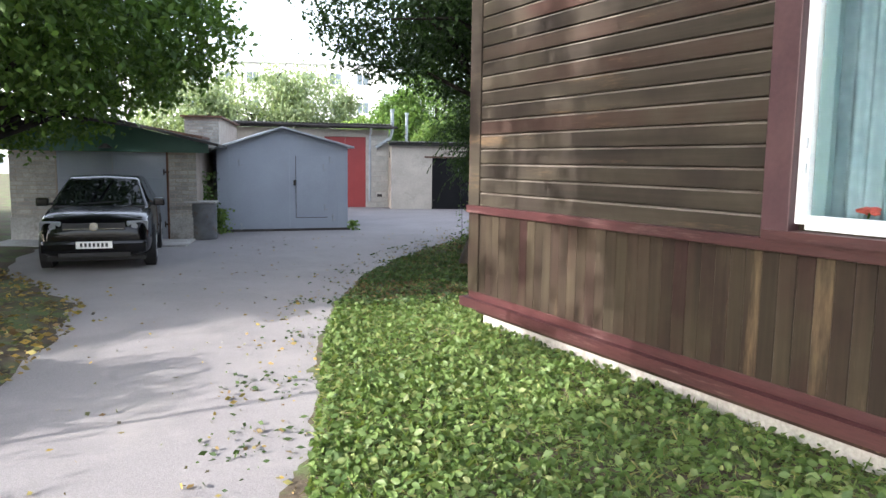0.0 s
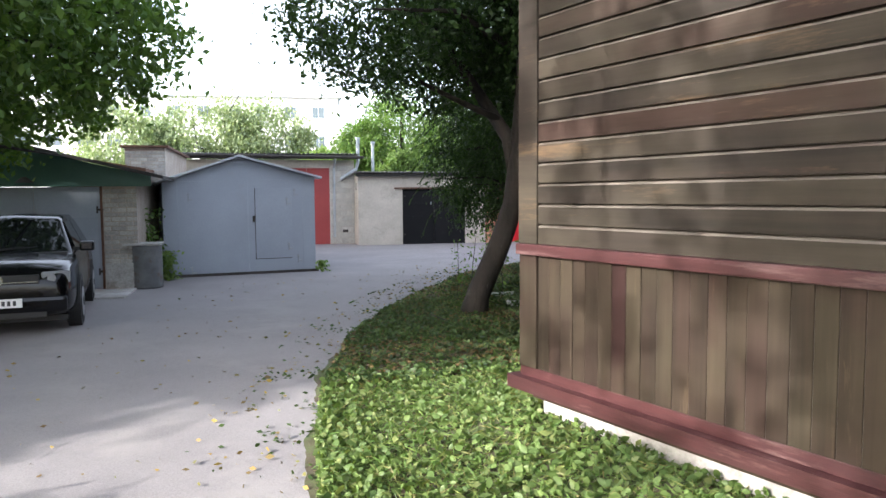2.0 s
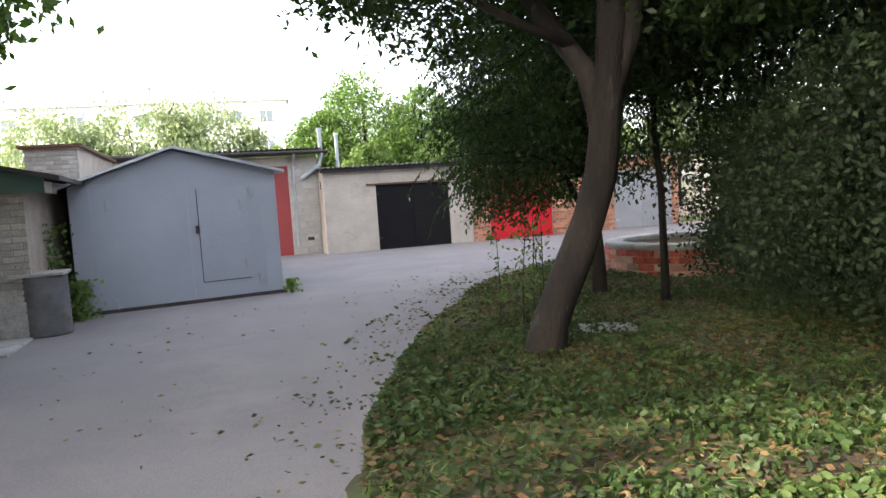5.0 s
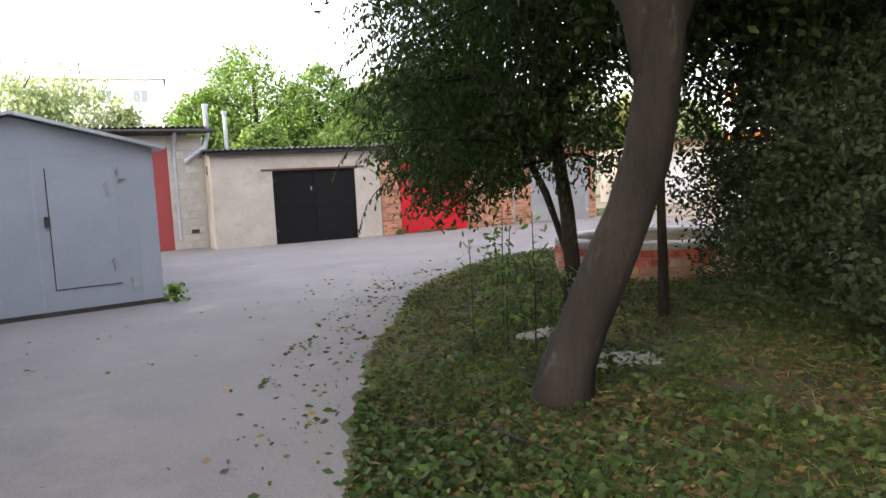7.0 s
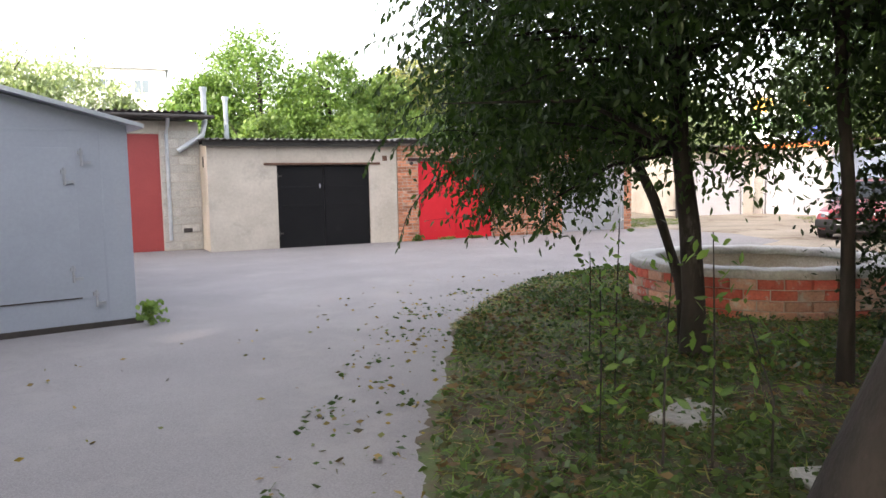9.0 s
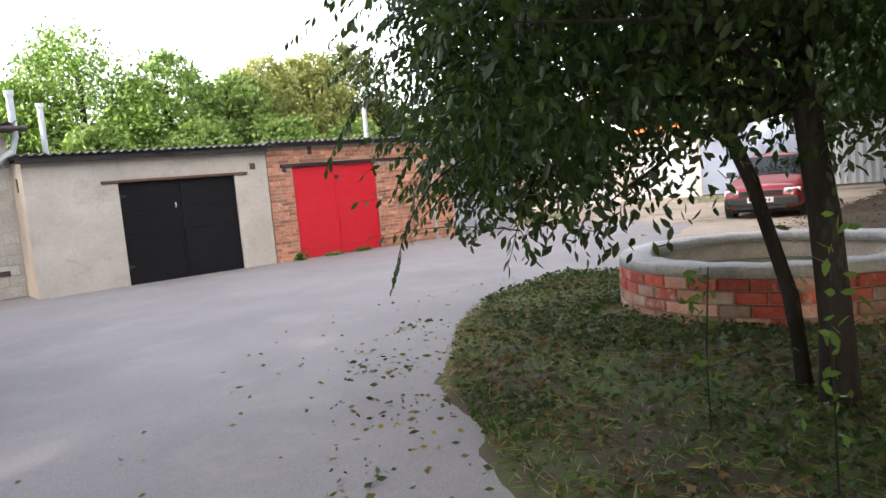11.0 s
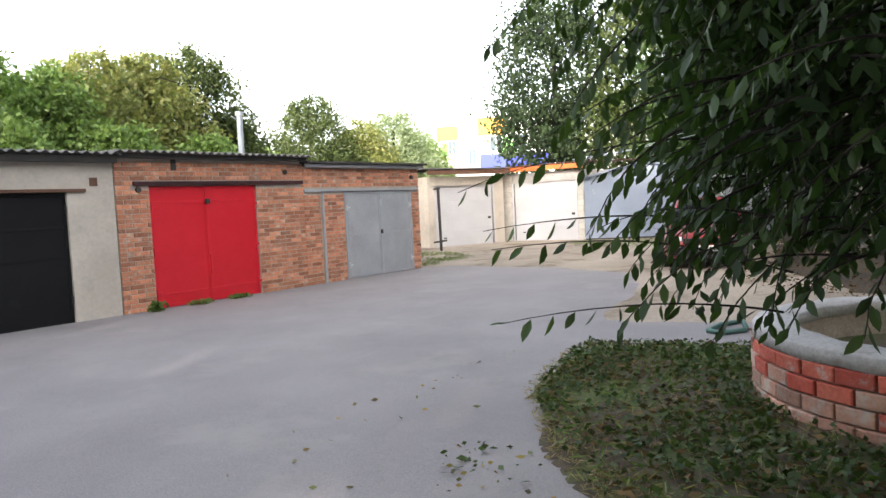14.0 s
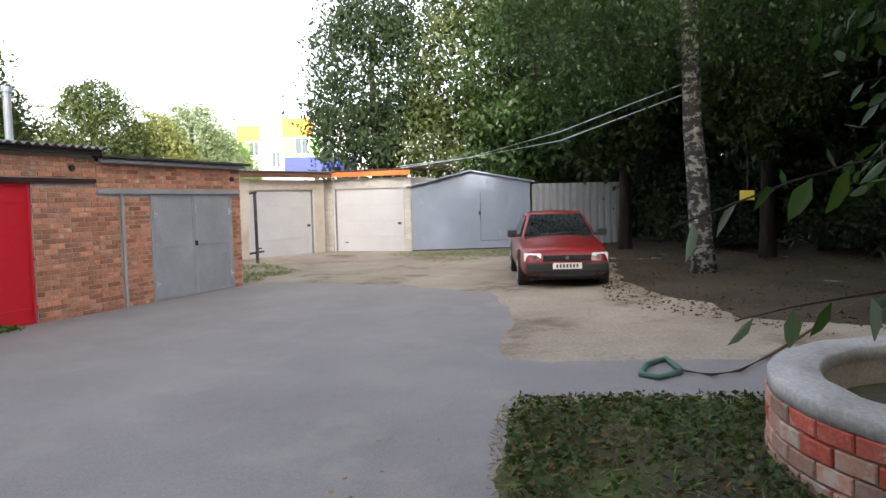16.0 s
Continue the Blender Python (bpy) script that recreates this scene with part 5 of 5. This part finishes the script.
tree("shade_tree", (-0.6, 4.2, 0), [(0.05, 0, 1.0), (0.1, 0.05, 2.2), (0.0, 0.0, 3.4), (0, 0, 5)], [((-0.6, -0.2, 4.6), (2.6, 2.6, 1.6)), ((0.8, 1.6, 4.2), (2.0, 2.0, 1.4)), ((-1.6, -2.4, 4.4), (2.0, 2.0, 1.5)), ((1.0, -2.5, 4.4), (2.2, 2.2, 1.6))], 34000, 0.14, leaf_shade, "broad dark tree over the undergrowth", "tree", radius=0.13, clumps=150, spread=0.2, seed=48)
# ivy by the barrel and small plants at walls
for i, (x, y, h, r) in enumerate(((-10.75, 10.35, 1.5, 0.32), (-10.4, 10.5, 0.6, 0.22), (0.0 - 0.12, 19.8, 0.16, 0.14), (0.75, 19.85, 0.06, 0.22), (1.5, 19.85, 0.06, 0.18), (-7.15, 11.25, 0.25, 0.12), (-11.1, 12.0, 1.7, 0.4))):
    rg = np.random.default_rng(60 + i)
    n = 500 if h > 0.3 else 140
    c = np.array([x, y, 0]) + rg.normal(size=(n, 3)) * np.array([r * 0.5, r * 0.4, 0]) + np.column_stack([np.zeros((n, 2)), rg.uniform(0.02, h, n)])
    me = leaf_mesh("weed", c, rg.normal(size=(n, 3)), rg.uniform(0.05, 0.1, n), rg, 0.6)
    me.materials.append(leaf_mid if i % 2 == 0 else leaf_bright)
    tagged(new("weed", me), "green weeds growing at the foot of a wall", "weed", "weeds at the walls", "stuff")
# trees behind the garages
back = [(-1.9, 30.0, 4.0, 2.7, leaf_mid), (-3.9, 29.2, 3.4, 1.7, leaf_mid), (0.4, 29.0, 3.9, 2.0, leaf_mid), (2.4, 28.6, 3.7, 1.6, leaf_bright), (3.9, 29.6, 4.1, 1.9, leaf_yellow), (6.0, 30, 4.4, 1.9, leaf_yellow), (8.6, 31.5, 4.9, 2.1, leaf_olive), (-2.5, 26.6, 2.5, 1.1, leaf_bright), (0.6, 26.7, 2.7, 1.1, leaf_bright), (3.4, 27, 2.7, 1.2, leaf_bright), (6.2, 27.2, 2.6, 1.1, leaf_bright), (11.0, 33, 3.3, 1.7, leaf_olive), (18.4, 36, 4.6, 2.2, leaf_olive), (14.6, 36.5, 3.2, 1.7, leaf_bright), (25.3, 36.5, 4.3, 2.3, leaf_willow), (22.0, 36, 3.9, 1.9, leaf_yellow), (28.5, 37, 3.6, 1.9, leaf_bright), (-5.8, 31, 2.6, 1.3, leaf_bright)]
for i, (x, y, z, r, lf) in enumerate(back):
    tree("background_tree", (x, y, 0), [(0, 0, 1.0), (0.1, 0, 2.0), (0.1, 0.1, z), (0.1, 0.1, z + r * 0.7)], [((0, 0, z), (r, r, r * 1.0)), ((r * 0.5, -r * 0.3, z - r * 0.5), (r * 0.7,) * 3), ((-r * 0.6, -r * 0.2, z - r * 0.35), (r * 0.65,) * 3), ((0.1, 0, z + r * 0.7), (r * 0.6, r * 0.6, r * 0.5))], 17000, 0.17, lf,
         "leafy tree behind the garages", "tree", "trees behind the garages", radius=0.12, clumps=130, spread=0.16, seed=100 + i)
for i, (x, y, z, r) in enumerate(((-12.5, 46, 5.0, 3.4), (-8.5, 47, 5.2, 3.2), (-17, 44, 4.5, 3.0))):
    tree("willow", (x, y, 0), [(0, 0, 1.5), (0.1, 0, 3.0), (0.1, 0, 5)], [((0, 0, z), (r, r, r)), ((r * 0.6, 0, z - 1), (r * 0.7,) * 3)], 13000, 0.28, leaf_willow, "pale grey-green willow in the distance", "tree", "distant willows", radius=0.2, clumps=60, spread=0.22, seed=140 + i, droop=1.2)
# wood at the far side of the yard
B = (10.56, 11.03, 0)
tree("birch", B, [(-0.02, 0.05, 0.8), (-0.08, 0.1, 1.8), (-0.2, 0.2, 3.0), (-0.3, 0.25, 4.6), (-0.3, 0.3, 6.5), (-0.2, 0.3, 9)], at(B, [((10.4, 11.6, 6.5), (2.6, 2.8, 2.4)), ((9.8, 13.2, 5.6), (1.6, 1.8, 1.9)), ((11.5, 9.6, 5.4), (2.2, 1.8, 2.0))]), 42000, 0.11, leaf_deep,
     "birch with white and black bark and hanging twigs", "tree", bark_mat=birch_bark, radius=0.21, clumps=110, spread=0.22, seed=51, droop=1.6)
tag = thing("tin_tag", pose(10.35, 10.2, 1.62, 0, 0, -60), "small yellow tag hanging in the branches", "sign")
part("plate", box(-0.16, 0.16, 0, 0.006, -0.1, 0.1), yellow_sign, tag)
part("cord", tube([(0, 0.003, 0.1), (0.02, 0.003, 0.5), (0.1, 0.25, 1.3)], 0.006, 5), steel_dark, tag)
wood_trees = [(24.5, 25.5, 7.0, 3.2, leaf_shade), (25.5, 21, 7.2, 3.4, leaf_olive), (22.5, 17.5, 6.2, 3.0, leaf_deep), (24.0, 14.0, 6.5, 3.2, leaf_shade), (17.5, 13.5, 6.6, 2.6, leaf_deep), (20.5, 10.5, 5.5, 3.0, leaf_shade), (17.0, 8.0, 6.0, 2.8, leaf_shade), (14.5, 9.6, 6.2, 2.2, leaf_deep), (20, 5.5, 5.0, 3.2, leaf_shade), (14.5, 4.5, 5.6, 3.0, leaf_shade), (11, 5.5, 5.8, 2.6, leaf_shade), (8.0, 3.5, 5.2, 2.8, leaf_shade), (17, 1, 5.0, 3.4, leaf_shade), (11, 0, 5.0, 3.2, leaf_shade), (28, 17, 7, 3.6, leaf_shade), (6.0, 7.0, 5.4, 1.8, leaf_shade)]
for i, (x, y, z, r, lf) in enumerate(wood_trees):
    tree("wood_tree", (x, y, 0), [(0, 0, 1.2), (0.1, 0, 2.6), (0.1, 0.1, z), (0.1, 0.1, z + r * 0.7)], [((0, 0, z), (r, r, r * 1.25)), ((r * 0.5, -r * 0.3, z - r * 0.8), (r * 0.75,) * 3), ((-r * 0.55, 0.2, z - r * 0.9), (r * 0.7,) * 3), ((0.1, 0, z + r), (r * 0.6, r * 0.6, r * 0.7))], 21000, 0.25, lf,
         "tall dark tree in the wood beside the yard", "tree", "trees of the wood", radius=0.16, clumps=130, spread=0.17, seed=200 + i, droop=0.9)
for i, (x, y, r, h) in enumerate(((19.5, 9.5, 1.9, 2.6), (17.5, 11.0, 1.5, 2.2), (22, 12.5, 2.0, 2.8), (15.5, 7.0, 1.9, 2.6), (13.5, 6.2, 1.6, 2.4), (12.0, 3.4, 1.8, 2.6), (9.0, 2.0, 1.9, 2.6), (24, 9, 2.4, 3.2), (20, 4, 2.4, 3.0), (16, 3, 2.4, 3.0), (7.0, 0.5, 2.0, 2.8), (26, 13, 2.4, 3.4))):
    tree("understorey_shrub", (x, y, 0), [(0.05, 0, 0.4), (0.1, 0.05, 1.0), (0.1, 0.1, h * 0.6)], [((0, 0, h * 0.5), (r, r, h * 0.5))], 10000, 0.18, leaf_shade, "dark undergrowth at the edge of the wood", "shrub", "undergrowth", radius=0.03, clumps=50, seed=260 + i)


# ---- lawn plants, litter ----
def scatter(name, outline, n, material, size, zr, label, category, seed, flat=0.0, near=None, width=0.5, avoid=None, above=-0.05, stray=0.25, plain=True):
    rg = np.random.default_rng(seed)
    lo, hi = np.min(outline, 0), np.max(outline, 0)
    p = rg.uniform(lo, hi, (n * 2, 2))
    p = p[inside_of(outline, p)]
    if near is not None:
        keep = np.array([noise.noise(Vector((x * near, y * near, seed))) for x, y in p]) > above
        p = p[keep | (rg.random(len(p)) < stray)]
    if avoid is not None:
        p = p[~avoid(p)]
    p = p[:n]
    m = len(p)
    z = np.array([zr[0]] * m) + rg.random(m) * (zr[1] - zr[0])
    z = z + mound(p)
    d = rg.normal(size=(m, 3))
    d[:, 2] = d[:, 2] * (0.05 if flat else 0.5) + (0.0 if flat else 0.25)
    me = leaf_mesh(name, np.column_stack([p, z]), d, rg.uniform(size[0], size[1], m), rg, width, 0.25, plain)
    me.materials.append(material)
    return tagged(new(name, me), label, category, kind="stuff")


def off_house(p):
    q = (p - np.array([-6.62, -0.72]))
    along, into = q @ np.array([0.32, -0.947]), q @ np.array([0.947, 0.32])
    return ((along > 0.0) & (along < LEN) & (into > 0.08)) | (np.hypot(p[:, 0] - PC[0], p[:, 1] - PC[1]) < PR)


NEAR = [(-8.2, -8), (-8.2, -4), (-8.05, -0.5), (-7.9, 1.0), (-4.6, 1.0), (-4.4, -1), (-5.0, -4.5), (-6.0, -8)]
scatter("herbs", NEAR, 26000, herb, (0.03, 0.08), (0.03, 0.11), "low broad-leaved herbs covering the lawn", "herbs", 301, width=0.62, avoid=off_house, near=0.9, above=-0.15, stray=0.45, plain=False)
scatter("herbs", NEAR, 26000, herb, (0.02, 0.05), (0.02, 0.07), "small clover leaves between the herbs", "herbs", 315, width=0.7, avoid=off_house)
scatter("grass", NEAR, 30000, grass_blade, (0.05, 0.14), (0.02, 0.09), "short mown grass between the herbs", "grass", 302, width=0.09, avoid=off_house)
TREE = [(-7.9, 0.8), (-7.8, 1.5), (-7.45, 3.05), (-7.0, 4.2), (-6.6, 5.2), (-4.6, 4.4), (-4.4, 0.8)]
# from here under the trees the herbs take the shade-darkened colour
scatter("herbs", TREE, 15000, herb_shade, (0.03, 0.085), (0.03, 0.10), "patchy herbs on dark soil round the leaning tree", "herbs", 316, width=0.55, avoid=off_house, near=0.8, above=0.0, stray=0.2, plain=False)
scatter("grass", TREE, 9000, grass_blade, (0.05, 0.14), (0.02, 0.08), "thin grass under the leaning tree", "grass", 317, width=0.08, avoid=off_house, near=0.8, above=0.0, stray=0.25)
scatter("dry_leaves", TREE, 4500, litter_dark, (0.03, 0.08), (0.05, 0.09), "brown leaves on the soil under the leaning tree", "leaves", 318, flat=1, avoid=off_house)
FAR = [(-7.0, 4.2), (-6.05, 6.4), (-5.35, 7.6), (-4.45, 9.2), (-3.65, 10.2), (-2.7, 11.1), (-1.75, 11.75), (-0.5, 12.1), (0.05, 12.15), (0.4, 11.2), (0.7, 10.1), (1.2, 8), (1.5, 4), (1.5, 0), (-4.5, 0), (-6.6, 4)]
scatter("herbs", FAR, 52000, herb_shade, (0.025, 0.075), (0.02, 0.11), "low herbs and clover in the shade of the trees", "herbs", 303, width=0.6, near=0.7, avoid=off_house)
scatter("grass", FAR, 30000, grass_blade, (0.05, 0.16), (0.02, 0.08), "cut grass and hay on the lawn", "grass", 304, width=0.08, avoid=off_house)
scatter("dry_leaves", FAR, 14000, litter_dark, (0.03, 0.09), (0.05, 0.09), "dry brown leaves lying on the lawn", "leaves", 305, flat=1, near=0.9, avoid=off_house)
EDGE = [(-9.6, -8), (-8.9, -4), (-8.9, -0.5), (-8.5, 1.5), (-8.2, 3.05), (-7.8, 4.2), (-6.9, 6.6), (-6.2, 7.9), (-5.2, 9.6), (-4.2, 10.9), (-3.0, 11.7), (-2.75, 11.15), (-4.5, 9.2), (-6.1, 6.4), (-7.5, 3.05), (-8.1, -0.5), (-8.2, -8)]
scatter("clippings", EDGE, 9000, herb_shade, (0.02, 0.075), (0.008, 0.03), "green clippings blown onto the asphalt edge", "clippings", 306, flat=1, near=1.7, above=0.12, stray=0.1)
scatter("fallen_leaves", EDGE, 4400, litter, (0.025, 0.075), (0.008, 0.03), "fallen leaves along the asphalt edge", "leaves", 307, flat=1, near=1.9, above=0.08, stray=0.16)
YARD = [(-10.6, -8), (-10.6, 0), (-11, 3), (-10, 9), (-6, 10.5), (-4, 13), (0, 13), (-3, 11.2), (-8, 3), (-8.3, -8)]
scatter("fallen_leaves", YARD, 600, litter, (0.03, 0.07), (0.006, 0.02), "single leaves scattered over the asphalt", "leaves", 308, flat=1)
LEFT = [(-10.3, -9), (-10.4, -3), (-10.6, 0), (-10.9, 1.6), (-12.1, 3.4), (-13.4, 5), (-16, 5), (-16, -9)]
scatter("fallen_leaves", LEFT, 9000, litter, (0.05, 0.11), (0.02, 0.06), "thick yellow and brown fallen leaves on the verge", "leaves", 309, flat=1)
WOODS = [(6.8, 12.6), (5.5, 12.2), (3.2, 9), (4, 3), (14, 0), (22, 4), (22, 15), (11, 13)]
scatter("dry_leaves", WOODS, 14000, litter_dark, (0.03, 0.08), (0.02, 0.06), "brown dry leaves on the floor of the wood", "leaves", 310, flat=1, near=0.5)
RIM = [(-4.6, 9.15), (-3.7, 10.2), (-2.75, 11.15), (-1.75, 11.85), (-0.5, 12.2), (0.15, 12.25), (0.85, 10.1), (0.5, 10.1), (-0.05, 11.9), (-0.6, 11.8), (-1.8, 11.4), (-2.7, 10.7), (-4.3, 9.0)]
scatter("dry_grass", RIM, 9000, dry_grass, (0.03, 0.10), (0.02, 0.07), "dry straw-coloured grass along the lawn edge", "grass", 313, width=0.1)
scatter("dry_grass", FAR, 9000, dry_grass, (0.04, 0.13), (0.03, 0.09), "cut hay lying on the lawn", "grass", 314, width=0.07, near=0.8, avoid=off_house)
TUFT = [(7.1, 19.9), (9.8, 20.3), (11.5, 22.8), (9.0, 24), (7.2, 22)]
scatter("grass", TUFT, 3500, grass_blade, (0.06, 0.16), (0.03, 0.08), "grass tufts beside the brick wall", "grass", 311, width=0.1, near=0.9)
TUFT2 = [(15.6, 20.4), (17.6, 16.6), (17.0, 16.0), (12.5, 16.8), (12.0, 17.6), (15.0, 20.6)]
scatter("grass", TUFT2, 2500, grass_blade, (0.06, 0.14), (0.03, 0.07), "sparse grass before the steel garage", "grass", 312, width=0.1, near=0.7)
for i, (x, y, h) in enumerate(((-5.25, 5.45, 1.1), (-5.08, 5.3, 1.2), (-5.4, 5.75, 1.0), (-4.85, 5.15, 0.8), (-4.6, 6.6, 1.2), (-4.2, 7.4, 0.9))):
    sh = thing("shoot", pose(x, y, 0.02), "thin upright shoot with small leaves", "shoot", "shoots on the lawn")
    rg = np.random.default_rng(330 + i)
    part("stem", tube([(0, 0, -0.05), (0.03, 0.02, h * 0.5), (0.02 + rg.normal() * 0.06, rg.normal() * 0.06, h)], [0.008, 0.006, 0.003], 6), bark, sh)
    c = np.column_stack([rg.normal(size=(46, 2)) * 0.07, rg.uniform(0.25 * h, h, 46)])
    me = leaf_mesh("leaves", c, rg.normal(size=(46, 3)), rg.uniform(0.04, 0.09, 46), rg)
    me.materials.append(leaf_mid)
    ob = new("leaves", me)
    ob.parent = sh
for x, y, a in ((-4.5, 6.0, 20), (-4.55, 4.9, -15)):
    st = box(-0.28, 0.28, -0.16, 0.16, 0, 0.055, 0.02)
    for v in st.verts:
        v.co += 0.02 * noise.noise_vector(v.co * 7 + Vector((x, y, 0)))
    s = part("stone_slab", st, concrete, None)
    s.matrix_world = pose(x, y, 0.03, 2, 3, a)
    tagged(s, "mossy broken concrete slab in the grass", "stone", "slabs in the grass")
stick = part("stick", tube([(0, 0, 0), (0.25, 0.05, 0.02), (0.5, 0.02, 0.01)], [0.009, 0.008, 0.004], 6), bark, None)
stick.matrix_world = pose(-6.1, 3.6, 0.09, 0, 0, 100)
tagged(stick, "pale dry stick lying in the grass", "stick")
rope = thing("tow_rope", pose(0, 0, 0), "green and dark hose loop lying on the asphalt", "hose")
part("loop", tube([(1.42, 11.00, 0.03), (1.15, 11.18, 0.03), (1.24, 11.34, 0.03), (1.64, 11.33, 0.03), (1.94, 11.17, 0.03), (1.49, 11.01, 0.03)], 0.028, 8), steel_green, rope, smooth=True)
part("tail", tube([(1.49, 11.01, 0.03), (1.36, 10.74, 0.03), (1.60, 10.50, 0.03), (2.33, 10.22, 0.03), (3.55, 9.81, 0.03), (5.69, 9.12, 0.03), (8.16, 8.22, 0.03)], 0.016, 8), rust, rope, smooth=True)
for i, off in enumerate((0.0, 0.22)):
    w = tube([(16.4, 20.6, 2.85 - off * 0.3), (14.6, 17.6, 2.9), (12.4, 14.4, 3.3 - off), (10.5, 11.3, 4.0 - off)], 0.014, 6)
    tagged(part("cable", w, zinc, None), "pale cable from the garage roof to the birch", "cable", "cables")

# ---- far buildings ----
def facade_house(name, m, length, height, storeys, label, depth=10):
    b = thing(name, m, label, "building")
    part("wall", box(0, length, 0, depth, -0.2, height), white_wall, b)
    part("roof", box(-0.3, length + 0.3, -0.4, depth + 0.3, height, height + 0.25), far_roof, b)
    step = height / storeys
    for s in range(storeys):
        for k in range(int(length / 3.2)):
            x = 1.0 + k * 3.2
            w = part("window", box(x, x + 1.5, -0.06, 0.0, s * step + 0.9, s * step + 2.3), white_frame, b)
            for a, c in ((x + 0.08, x + 0.72), (x + 0.78, x + 1.42)):
                part("pane", box(a, c, -0.08, -0.06, s * step + 0.98, s * step + 2.22), far_glass, w)
    return b


white_wall = surface("far_white_wall", (0.66, 0.67, 0.68), (0.76, 0.77, 0.78), 0.9, 0.3, 8, 0.1)
far_roof = surface("far_roof_edge", (0.45, 0.50, 0.56), (0.55, 0.60, 0.66), 0.8, 0.5, 8, 0.1)
facade_house("apartment_building", pose(-52, 84, 0, 0, 0, -4), 52, 13.2, 4, "long white apartment building far behind the garages")
kg = thing("nursery_building", pose(42.2, 46.5, 0, 0, 0, -57.5), "white building with orange, green and blue panels", "building")
part("wall", box(0, 16, 0, 10, -0.2, 8.55), white_wall, kg)
part("roof", box(-0.2, 16.2, -0.2, 10.2, 8.55, 8.7), white_wall, kg)
panels = [("orange", (0.78, 0.36, 0.06)), ("green", (0.22, 0.52, 0.16)), ("blue", (0.05, 0.07, 0.36))]
pm = {n: surface("panel_" + n, tuple(v * 0.9 for v in c), c, 0.7, 0.5, 10, 0.05) for n, c in panels}
for n, a, b, c, e in [("orange", 0.1, 1.9, 6.8, 8.0), ("orange", 3.6, 6.0, 7.1, 8.55), ("green", 0.4, 1.9, 5.5, 6.75), ("green", 3.6, 7.4, 5.55, 6.95), ("blue", 3.7, 9.5, 4.2, 5.5)]:
    part("colour_panel", box(a, b, -0.05, 0.0, c, e), pm[n], kg, n + " wall panel")
for a, c, w, h in ((4.55, 5.7, 1.1, 1.35), (2.7, 4.7, 0.75, 1.3), (1.0, 5.6, 0.8, 1.2), (6.6, 5.7, 1.1, 1.35), (8.9, 5.7, 1.1, 1.35)):
    w_ = part("window", box(a, a + w, -0.10, -0.05, c, c + h), white_frame, kg)
    for p, q in ((a + 0.07, a + w / 2 - 0.03), (a + w / 2 + 0.03, a + w - 0.07)):
        part("pane", box(p, q, -0.12, -0.10, c + 0.07, c + h - 0.07), far_glass, w_)
